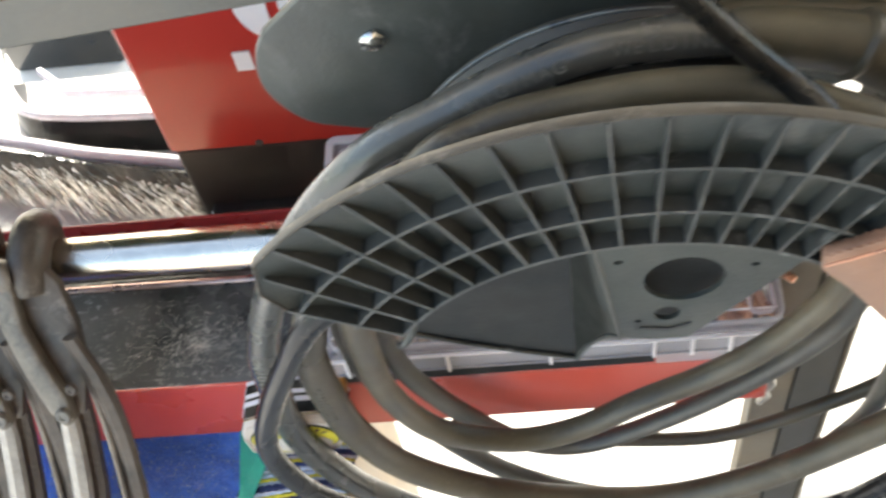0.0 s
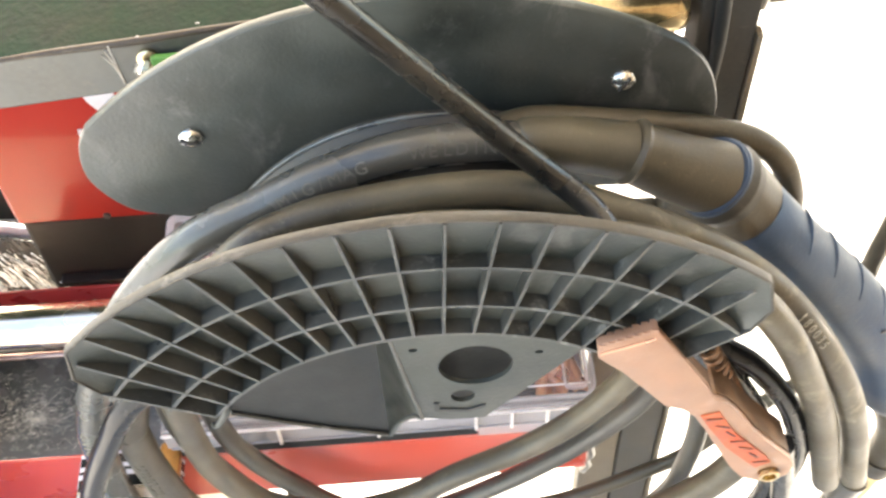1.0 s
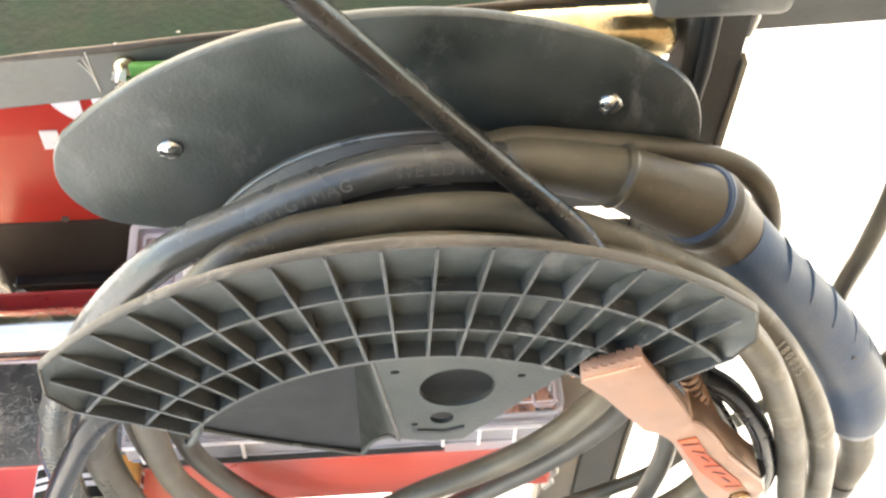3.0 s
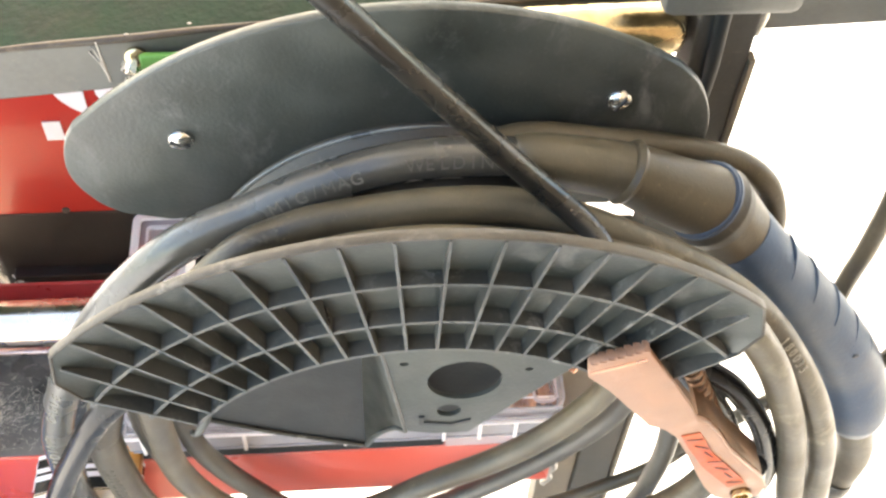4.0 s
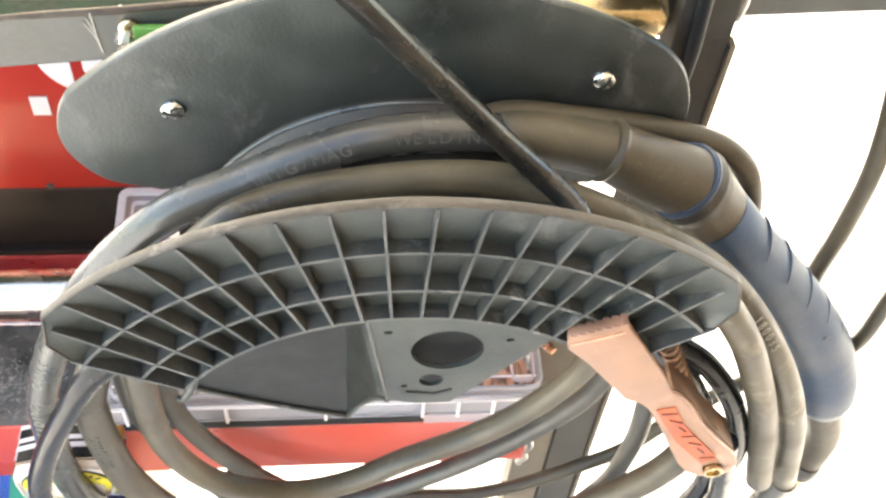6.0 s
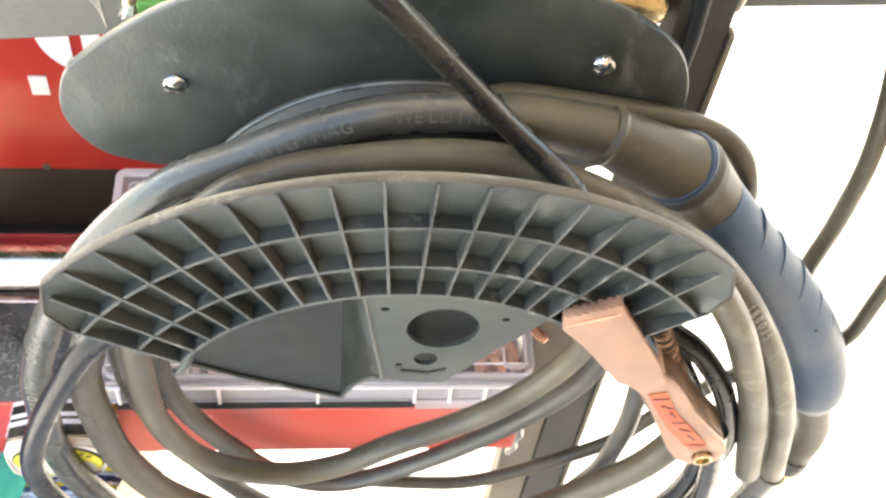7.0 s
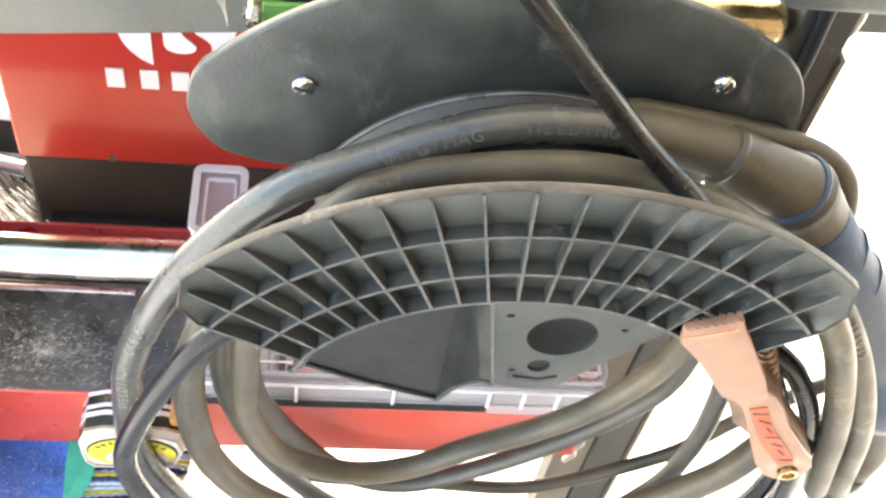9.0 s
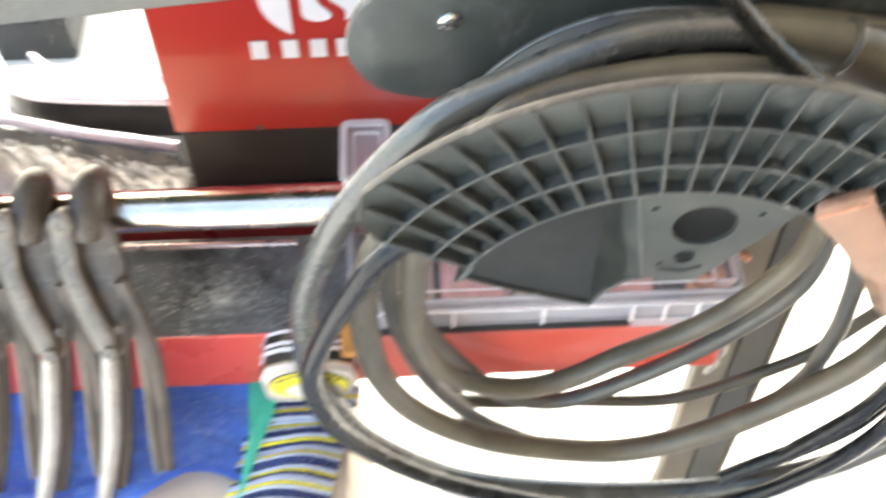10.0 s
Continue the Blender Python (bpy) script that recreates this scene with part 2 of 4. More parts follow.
def smooth_path(points, steps=8):
    p = [Vector(q) for q in points]
    p = [2 * p[0] - p[1]] + p + [2 * p[-1] - p[-2]]
    out = []
    for i in range(1, len(p) - 2):
        a, b, c, d = p[i - 1:i + 3]
        for s in range(steps):
            t = s / steps
            out.append(0.5 * (2 * b + (c - a) * t + (2 * a - 5 * b + 4 * c - d) * t * t + (3 * b - a - 3 * c + d) * t ** 3))
    out.append(p[-2])
    return out


def tube(points, radius, sides=14, steps=8, bm=None, oval=1.0):
    """A round tube along a smooth path; radius is a number or one for each control point."""
    bm = bm or bmesh.new()
    path = smooth_path(points, steps)
    n = len(path)
    radii = [radius] * n if not isinstance(radius, (list, tuple)) else [float(v) for v in
        np.interp(np.linspace(0, len(radius) - 1, n), range(len(radius)), radius)]
    side, rings = None, []
    for i, q in enumerate(path):
        ahead = (path[min(i + 1, n - 1)] - path[max(i - 1, 0)]).normalized()
        if side is None:
            side = ahead.cross((0, 1, 0.2)).normalized()
        side = (side - ahead * side.dot(ahead)).normalized()
        up = ahead.cross(side)
        rings.append([bm.verts.new(q + radii[i] * (side * math.cos(k * math.tau / sides) + oval * up * math.sin(k * math.tau / sides)))
                      for k in range(sides)])
    for a, b in zip(rings, rings[1:]):
        for k in range(sides):
            bm.faces.new((a[k], a[(k + 1) % sides], b[(k + 1) % sides], b[k]))
    bm.faces.new(rings[0][::-1])
    bm.faces.new(rings[-1])
    return bm


def box(lo, hi, bevel=0.0, bm=None, turn=None):
    bm = bm or bmesh.new()
    made = bmesh.ops.create_cube(bm, size=1)["verts"]
    lo, hi = Vector(lo), Vector(hi)
    for v in made:
        v.co = Vector(((lo[i] + hi[i]) / 2 + v.co[i] * (hi[i] - lo[i]) for i in range(3)))
    if bevel:
        edges = list({e for v in made for e in v.link_edges})
        made = list({v for f in bmesh.ops.bevel(bm, geom=edges, offset=bevel, segments=2, affect="EDGES", profile=0.5)["faces"] for v in f.verts} |
                    {v for v in made if v.is_valid})
    if turn is not None:
        bmesh.ops.transform(bm, matrix=turn, verts=[v for v in made if v.is_valid])
    return bm


def sheet(outline, y0, y1, holes=(), bevel=0.0):
    """A plate in the x-z plane with holes, from y0 to y1."""
    bm = bmesh.new()
    edges = []
    for loop in (outline, *holes):
        vs = [bm.verts.new((x, y0, z)) for x, z in loop]
        edges += [bm.edges.new((a, b)) for a, b in zip(vs, vs[1:] + vs[:1])]
    bmesh.ops.triangle_fill(bm, use_beauty=True, use_dissolve=False, edges=edges)
    made = bmesh.ops.extrude_face_region(bm, geom=bm.faces[:])["geom"]
    bmesh.ops.translate(bm, vec=(0, y1 - y0, 0), verts=[v for v in made if isinstance(v, bmesh.types.BMVert)])
    if bevel:
        rim = [e for e in bm.edges if len(e.link_faces) == 2 and e.calc_face_angle(0) > 1.0]
        bmesh.ops.bevel(bm, geom=rim, offset=bevel, segments=2, affect="EDGES", profile=0.5)
    return bm


CX, CZ = 0.006, 0.722


def polar(r, degrees_):
    a = radians(degrees_)
    return CX + r * math.sin(a), CZ + r * math.cos(a)


def arc(r, a0, a1, n=40):
    return [polar(r, a0 + (a1 - a0) * i / n) for i in range(n + 1)]


def arc_wall(r0, r1, a0, a1, y0, y1, n=48):
    return sheet(arc(r1, a0, a1, n) + arc(r0, a1, a0, n), y0, y1)


def lathe(profile, sides=20, bm=None):
    """Turned about the z axis from (radius, height) pairs."""
    bm = bm or bmesh.new()
    rings = [[bm.verts.new((r * math.cos(k * math.tau / sides), r * math.sin(k * math.tau / sides), z)) for k in range(sides)]
             for r, z in profile]
    for a, b in zip(rings, rings[1:]):
        for k in range(sides):
            bm.faces.new((a[k], a[(k + 1) % sides], b[(k + 1) % sides], b[k]))
    bm.faces.new(rings[0][::-1])
    bm.faces.new(rings[-1])
    return bm


def lettering(name, text, size, m, mat, parent=None, depth=0.0004, label=""):
    cu = bpy.data.curves.new(name, "FONT")
    cu.body, cu.size, cu.extrude, cu.align_x, cu.align_y = text, size, depth, "CENTER", "CENTER"
    ob = new(name, cu)
    bpy.context.view_layer.update()
    me = bpy.data.meshes.new_from_object(ob.evaluated_get(bpy.context.evaluated_depsgraph_get()))
    bpy.data.objects.remove(ob)
    me.transform(m)
    me.materials.clear()
    me.materials.append(mat)
    ob = new(name, me)
    if parent:
        ob.parent = parent
    if label:
        ob["label"] = label
    return ob


# ---- the setting ----
ground = part("ground", box((-60, -60, -0.3), (60, 60, 0)), CONCRETE)
tagged(ground, "pale sunlit concrete floor under the cart", "floor", kind="structure")
# unseen roof, added only to keep sun and sky off the cart
bm = box((-2.4, 0.3, 2.6), (3.5, 3.8, 2.72))
box((-0.25, -1.9, 2.6), (3.5, 0.2999, 2.72), bm=bm)
roof = part("ceiling", bm, ROOFING)
tagged(roof, "unseen roof added to shade the work place", "ceiling", kind="structure")

# unseen walls, added to darken and warm the light from right and front
shade_wall_east = part("shade_wall_east", box((1.35, -1.9, 0.0), (1.47, -0.05, 2.598)), PLASTER)
tagged(shade_wall_east, "unseen brown wall added to cut light from the right", "wall", kind="structure")
shade_wall_south = part("shade_wall_south", box((-0.25, -2.03, 0.0), (1.47, -1.902, 2.598)), PLASTER)
tagged(shade_wall_south, "unseen brown wall added to cut light from the front", "wall", kind="structure")

# ---- table frame above the hanger ----
table = thing("work_table", "steel work table with green hammered top and grey rail", "table", at=(-0.2, 0.3, 0))


def under(ob, parent):
    """Keeps a part that was built in world places where it is under its thing."""
    ob.parent = parent
    ob.matrix_parent_inverse = Matrix.Translation(parent.location).inverted()
    return ob


rail = [(-0.95, 0.753), (-0.45, 0.803), (-0.14, 0.834), (0.0, 0.849), (0.19, 0.864), (0.9, 0.898)]
outline = rail + [(x, z + 0.034) for x, z in rail[::-1]]
under(part("rail", sheet(outline, 0.052, 0.058, bevel=0.0015), STEEL, None, "grey mill steel front rail with a scratch"), table)
lip = [(x, z + 0.031) for x, z in rail]
bm = bmesh.new()
rows = []
for x, z in lip:
    rows.append([bm.verts.new((x, y, z + dz)) for y, dz in ((0.0545, 0), (0.0545, 0.004), (0.7, 0.004), (0.7, 0))])
for a, b in zip(rows, rows[1:]):
    for k in range(4):
        bm.faces.new((a[k], a[(k + 1) % 4], b[(k + 1) % 4], b[k]))
bm.faces.new(rows[0]), bm.faces.new(rows[-1][::-1])
under(part("tabletop", bm, GREEN, None, "dark green hammered top, worn along its edge"), table)
edge_line = [(-0.95 + 0.037 * k, 0.0535 + 0.0006 * noise.noise((k * 0.7, 1, 0)), float(np.interp(-0.95 + 0.037 * k, [q[0] for q in lip], [q[1] for q in lip])) + 0.0025 + 0.0012 * noise.noise((k * 0.9, 5, 0))) for k in range(50)]
under(part("worn_edge", tube(edge_line, [0.0010 + 0.0014 * random.random() for _ in edge_line], 8, 4), RUST, None, "rusty worn edge with chipped paint", 60), table)
for k in range(26):
    q = edge_line[3 + int(44 * random.random())]
    bm = bmesh.new()
    bmesh.ops.create_icosphere(bm, subdivisions=1, radius=1, matrix=Matrix.Translation((q[0] + random.uniform(-0.015, 0.015), q[1] - 0.0012 + 0.012 * random.random() ** 2, q[2] + 0.0026)) @ pose(0, 0, 0, 0, 0, random.uniform(-60, 60)) @ Matrix.Diagonal((random.uniform(0.0006, 0.0028), 0.0006, 0.0004, 1)))
    under(part("paint_chip", bm, WELD), table)
under(part("post", box((0.1475, 0.028, 0.0), (0.1775, 0.051, 0.925), 0.0015), POST, None, "dark steel corner post"), table)
under(part("post_edge", box((0.1778, 0.026, 0.0), (0.1812, 0.034, 0.868), 0.0006), POST_TAN, None, "bare cut edge of the post"), table)
under(part("post_side", box((0.118, 0.030, 0.0), (0.147, 0.049, 0.715), 0.0015), POST_TAN, None, "dusty tan flat bar beside the post"), table)
for x in (-0.9,):
    under(part("post", box((x, 0.008, 0.0), (x + 0.04, 0.048, 0.78), 0.002), POST), table)
under(part("bracket", box((0.116, -0.004, 0.9255), (0.181, 0.051, 0.965), 0.006), STEEL, None, "grey steel bracket on the post head", 40), table)
under(part("strap", tube([(0.1565, 0.024, 0.926), (0.156, 0.0235, 0.905), (0.1575, 0.0235, 0.87), (0.1585, 0.0245, 0.835)], [0.0045, 0.004, 0.004, 0.0025], 10), PLASTIC_DARK, None, "black strap end hanging down the post", 60), table)


def bead(places):
    """A run of bright weld as one lumpy piece."""
    b = bmesh.new()
    tube(places, [0.0020 + 0.0018 * random.random() for _ in places], 10, 3, b)
    return b


under(part("weld_bead", bead([(0.174, 0.030, 0.915), (0.178, 0.032, 0.903), (0.180, 0.034, 0.892), (0.179, 0.034, 0.880)]), WELD, None, "bright weld bead joining post and rail", 60), table)
under(part("weld_bead", bead([(0.1125, -0.013, 0.505), (0.1145, -0.012, 0.490), (0.1125, -0.010, 0.476), (0.115, -0.008, 0.463), (0.112, -0.005, 0.450), (0.113, -0.002, 0.441)]), WELD, None, "", 60), table)
for k in range(3):
    under(part("scratch", tube([(-0.1485 - 0.0022 * k, 0.0517, 0.8675 - 0.003 * k), (-0.1475 - 0.0008 * k, 0.0517, 0.853), (-0.1465, 0.0517, 0.8395 + 0.002 * k)], 0.0006, 5), WELD), table)
bm = lathe([(0.0, 0), (0.0125, 0), (0.0134, 0.002), (0.0134, 0.084), (0.0120, 0.0888), (0.0085, 0.0915), (0, 0.0930)], 28)
bm.transform(pose(0.051, 0.0365, 0.880, 0, 88, 0))
brass = part("brass_tube", bm, BRASS, None, "", 40)
tagged(brass, "shiny brass tube end lying under the table rail", "tube")
bm = lathe([(0, 0), (0.0065, 0), (0.0065, 0.004), (0.004, 0.004), (0.004, 0.012), (0, 0.012)], 6)
bm.transform(pose(-0.132, 0.0515, 0.852, 90, 0, 0))
bolt = under(part("bolt", bm, ZINC, None, "zinc bolt in the rail", 30), table)
bm = lathe([(0, 0), (0.0055, 0), (0.0055, 0.003), (0.0035, 0.004), (0, 0.004)], 14)
bm.transform(pose(-0.1300, 0.0515, 0.8585, 80, 0, 0))
under(part("washer", bm, BRASS, None, "brass-stained washer", 40), table)
tag = part("green_tab", box((-0.128, 0.046, 0.842), (-0.07, 0.050, 0.862), 0.001), GREEN_BRIGHT)
tagged(tag, "bright green painted steel tab behind the hanger", "tab")

# ---- shelf with red lip ----
shelf = thing("tool_shelf", "red enamelled steel shelf with a scuffed black top", "shelf", at=(-0.2, 0.03, 0.48))
under(part("front_lip", box((-0.9, -0.0145, 0.474), (0.111, -0.0125, 0.549), 0.0008), RED, None, "bright red enamelled front lip"), shelf)
under(part("shelf_board", box((-0.9, -0.0122, 0.540), (0.110, 0.078, 0.548), 0.001), SHELF_BLACK, None, "scuffed glossy black top sheet"), shelf)
bm = bmesh.new()
for k in range(1300):
    far = abs(random.gauss(0, 0.028))
    way = random.uniform(0, math.tau)
    spin = random.choice((0.9, 2.2, 0.2)) + random.uniform(-0.4, 0.4)
    x, y, long_, wide_ = -0.278 + 1.3 * far * math.cos(way), 0.018 + 0.62 * far * math.sin(way), random.uniform(0.0004, 0.0034), random.uniform(0.00004, 0.00012)
    if not -0.008 < y < 0.060:
        continue
    ring = [bm.verts.new((x + a * long_ * math.cos(spin) - b * wide_ * math.sin(spin), y + a * long_ * math.sin(spin) + b * wide_ * math.cos(spin), 0.5483)) for a, b in ((-1, 0), (0, -1), (1, 0), (0, 1))]
    tip_ = bm.verts.new((x, y, 0.5486))
    for q in range(4):
        bm.faces.new((ring[q], ring[(q + 1) % 4], tip_))
under(part("scuffing", bm, BRISTLE, None, "cluster of pale scratches"), shelf)["kind"] = "stuff"
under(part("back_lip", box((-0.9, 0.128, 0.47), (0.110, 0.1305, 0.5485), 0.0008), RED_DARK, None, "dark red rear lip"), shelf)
under(part("shelf_web", box((-0.9, 0.0785, 0.474), (0.110, 0.1278, 0.48), 0.001), WELDER_BLACK), shelf)
rod = part("steel_rod", tube([(-0.9, 0.070, 0.5508), (-0.5, 0.0705, 0.5508), (-0.222, 0.0685, 0.5508)], 0.0027, 10), RODDING, None, "", 40)
tagged(rod, "thin pinkish steel rod lying on the black shelf", "rod")
bar = thing("hanging_bar", "polished chrome tube with tools hung on it", "bar", at=(-0.2, 0.031, 0.65))
bm = lathe([(0.0, 0), (0.0135, 0), (0.0142, 0.001), (0.0142, 1.034), (0, 1.034)], 32)
bm.transform(pose(-0.899, 0.029, 0.65, 0, 90, 0))
under(part("tube", bm, CHROME, None, "", 40), bar)

# ---- welding machine behind ----
welder = thing("welding_machine", "red and black welding machine with white emblem on its front", "welder", at=(-0.19, 0.42, 0.36))
under(part("front_panel", box((-0.345, 0.244, 0.485), (-0.02, 0.256, 0.80), 0.003), RED_PANEL, None, "glossy red front panel"), welder)
under(part("base", box((-0.343, 0.247, 0.365), (-0.022, 0.60, 0.4845), 0.004), WELDER_BLACK, None, "black lower case"), welder)
under(part("base_ledge", box((-0.33, 0.236, 0.40), (-0.03, 0.2465, 0.406), 0.001), WELDER_BLACK), welder)
under(part("case", box((-0.342, 0.2565, 0.4855), (-0.023, 0.60, 0.798), 0.004), WELDER_BLACK, None, "black sheet steel case"), welder)
bm = lathe([(0, 0), (0.0034, 0), (0.003, 0.0016), (0, 0.002)], 12)
bm.transform(pose(-0.267, 0.244, 0.49, 90, 0, 0))
under(part("screw", bm, STEEL, None, "small dull screw", 40), welder)
shelf_low = part("lower_shelf", box((-0.36, 0.10, 0.345), (0.135, 0.66, 0.364), 0.002), WELDER_BLACK)
tagged(shelf_low, "black lower shelf carrying the welding machine", "shelf", kind="structure")
# emblem: a plain disc cut by a bar and a curve
EX, EZ, ER = -0.203, 0.648, 0.0455
half = [(EX + ER * math.cos(radians(a)), EZ + ER * math.sin(radians(a))) for a in range(117, 244, 7)]
under(part("emblem", sheet(half, 0.2425, 0.2438), WHITE, None, "white emblem of three plain pieces"), welder)
middle = [(-0.2145, 0.668)] + [(q.x, q.z) for q in smooth_path([(-0.2145, 0, 0.630), (-0.2115, 0, 0.6245), (-0.203, 0, 0.6215), (-0.194, 0, 0.623), (-0.190, 0, 0.628), (-0.1935, 0, 0.634), (-0.1995, 0, 0.641), (-0.2015, 0, 0.652), (-0.201, 0, 0.668)], 5)]
under(part("emblem", sheet(middle, 0.2425, 0.2438), WHITE), welder)
right = [(q.x, q.z) for q in smooth_path([(-0.192, 0, 0.668), (-0.192, 0, 0.655), (-0.1905, 0, 0.645), (-0.184, 0, 0.639), (-0.1785, 0, 0.632), (-0.179, 0, 0.622)], 5)] + [(q.x, q.z) for q in smooth_path([(-0.1785, 0, 0.622), (-0.171, 0, 0.628), (-0.163, 0, 0.638), (-0.158, 0, 0.655), (-0.160, 0, 0.668)], 5)]
under(part("emblem", sheet(right, 0.2425, 0.2438), WHITE), welder)
for x0, x1 in ((-0.263, -0.246), (-0.2365, -0.2195), (-0.2125, -0.1955), (-0.190, -0.173), (-0.166, -0.150)):
    xm, w = (x0 + x1) / 2, (x1 - x0) / 2
    bar_shape = [(xm - 0.8 * w, 0.580), (xm + 0.8 * w, 0.580), (xm + 0.8 * w, 0.6005), (xm - 0.8 * w, 0.6005)]
    under(part("print_bar", sheet(bar_shape, 0.2425, 0.2438), WHITE, None, "plain white printed bar"), welder)

# ---- cable hanger ----
hanger = thing("cable_hanger", "black moulded plastic cable hanger with ribbed front flange", "cable hanger", at=(CX, 0.0, 0.79))
A0, A1, STEP = -58.6, 52.8, 6.08
R_OUT, R1, R2, R3 = 0.207, 0.174, 0.146, 0.124
FRONT, WEB = -0.1215, -0.1133
back_right = [(q.x, q.z) for q in smooth_path([(0.1325, 0, 0.8975), (0.1425, 0, 0.886), (0.1495, 0, 0.871), (0.1530, 0, 0.853), (0.1515, 0, 0.832), (0.142, 0, 0.812), (0.11, 0, 0.797)], 5)]
back_left = [(q.x, q.z) for q in smooth_path([(-0.118, 0, 0.796), (-0.143, 0, 0.804), (-0.156, 0, 0.818), (-0.1625, 0, 0.836), (-0.1600, 0, 0.856), (-0.154, 0, 0.8685)], 5)]
back = arc(0.2165, -44.5, 35.0, 60) + back_right + arc(0.10, 40, -40, 10) + back_left
under(part("back_plate", sheet(back, -0.0065, 0.0, bevel=0.0018), PLASTIC, None, "smooth back plate with rounded ends", 35), hanger)
FX, FZ, FR = 0.0145, 0.745, 0.1215
drum = [(FX + r * math.sin(radians(a)), FZ + r * math.cos(radians(a))) for r, a in [(0.1172, q) for q in range(-68, 29, 3)] + [(0.1128, q) for q in range(28, -69, -3)]]
under(part("drum", sheet(drum, -0.1105, -0.0068), PLASTIC_DUSTY, None, "dusty half-round drum carrying the cables", 35), hanger)
bm = bmesh.new()
rings = []
for k in range(61):
    a = radians(-72 + 96 * k / 60)
    rings.append([bm.verts.new((FX + (FR + dr) * math.sin(a), y, FZ + (FR + dr) * math.cos(a))) for dr, y in ((-0.012, -0.0066), (0.0, -0.0066), (0.0, -0.0092), (-0.0012, -0.0105), (-0.0048, -0.0165), (-0.0075, -0.026), (-0.012, -0.026))])
for a, b in zip(rings, rings[1:]):
    for k in range(7):
        bm.faces.new((a[k], a[(k + 1) % 7], b[(k + 1) % 7], b[k]))
bm.faces.new(rings[0]), bm.faces.new(rings[-1][::-1])
under(part("drum_flare", bm, PLASTIC_DUSTY, None, "dusty flare where the drum meets the back plate", 35), hanger)
# thin pale tube laid on as the highlight of the flare edge
flare_highlight = [(FX + FR * math.sin(radians(q)), -0.0096, FZ + FR * math.cos(radians(q))) for q in range(-68, 20, 4)]
under(part("flare_highlight", tube(flare_highlight, [0.0011] * 16 + [0.0009, 0.0007, 0.0005, 0.0004, 0.0003, 0.0002], 8, 4), FLARE_HIGHLIGHT, None, "painted highlight along the edge of the drum flare", 60), hanger)
rim_path = [polar(0.180, A0)] + [polar(0.196, A0 + 2.5)] + arc(R_OUT, A0 + 8, A1 - 8, 44) + [polar(0.196, A1 - 2.5), polar(0.180, A1)]


def rim_radius(a):
    return float(np.interp(a, [A0, A0 + 2.5, A0 + 8, A1 - 8, A1 - 2.5, A1], [0.180, 0.196, R_OUT, R_OUT, 0.196, 0.180]))


# the web is dished: flush with the rim outside, deep between the inner rings
bm = bmesh.new()
dish = []
for k in range(113):
    a = A0 + (A1 - A0) * k / 112
    row = []
    for s in range(15):
        q = s / 14
        r = R3 + q * (rim_radius(a) - 0.0008 - R3)
        sink = 1.0 if q < 0.5 else max(0.06, math.cos((q - 0.5) / 0.5 * math.pi / 2) ** 0.9)
        x, z = polar(r, a)
        row.append(bm.verts.new((x, FRONT + (WEB - FRONT) * sink, z)))
    dish.append(row)
for p, q in zip(dish, dish[1:]):
    for s in range(14):
        bm.faces.new((p[s], p[s + 1], q[s + 1], q[s]))
bmesh.ops.recalc_face_normals(bm, faces=bm.faces)
made = bmesh.ops.extrude_face_region(bm, geom=bm.faces[:])["geom"]
bmesh.ops.translate(bm, vec=(0, 0.0018, 0), verts=[e for e in made if isinstance(e, bmesh.types.BMVert)])
under(part("web", bm, PLASTIC, None, "dished web between the ribs", 40), hanger)
rim_in = [polar(math.hypot(x - CX, z - CZ) - 0.0017, math.degrees(math.atan2(x - CX, z - CZ))) for x, z in rim_path[::-1]]
under(part("rim", sheet(rim_path + rim_in, FRONT - 0.0002, FRONT + 0.0048, bevel=0.0006), RIM, None, "outer rim dulled by brown dust", 35), hanger)
for r in (R1, R2, R3):
    under(part("ring", arc_wall(r - 0.0009, r + 0.0009, A0 - (1.6 if r > R3 else 0), A1, FRONT + 0.0004, WEB), PLASTIC_EDGE, None, "", 35), hanger)
for k in range(19):
    a = A0 + k * STEP if k < 18 else A1
    top = 0.180 if k in (0, 18) else (0.198 if k in (1, 17) else 0.2045)
    w = 0.0007
    tx, tz = math.cos(radians(a)), -math.sin(radians(a))
    side_shape = [(R3, FRONT), (top, FRONT), (top, FRONT + 0.0015), (0.5 * (top + R1), FRONT + 0.0050), (R1, WEB), (R3, WEB)]
    bm = bmesh.new()
    faces = []
    for s in (-w, w):
        faces.append([bm.verts.new((polar(r, a)[0] + s * tx, y, polar(r, a)[1] + s * tz)) for r, y in side_shape])
    bm.faces.new(faces[0]), bm.faces.new(faces[1][::-1])
    for q in range(6):
        bm.faces.new((faces[0][q], faces[1][q], faces[1][(q + 1) % 6], faces[0][(q + 1) % 6]))
    under(part("rib", bm, PLASTIC_EDGE), hanger)


def circle(x, z, r, n=28, squash=1.0):
    return [(x + r * math.cos(k * math.tau / n), z + squash * r * math.sin(k * math.tau / n)) for k in range(n)]


plate = arc(R3 - 0.0011, -9.0, 33.5, 16) + [(0.0285, 0.7655), (0.012, 0.7655), (-0.0025, 0.7695)]
holes = [circle(0.0245, 0.8165, 0.0172), circle(0.0182, 0.7885, 0.0058, 18), circle(-0.0035, 0.8335, 0.0022, 10, 0.7), circle(0.0535, 0.8245, 0.002, 10, 0.7)]
under(part("hole_plate", sheet(plate, FRONT + 0.001, FRONT + 0.0035, holes), PLASTIC, None, "flat plate with one large and one small round hole", 35), hanger)
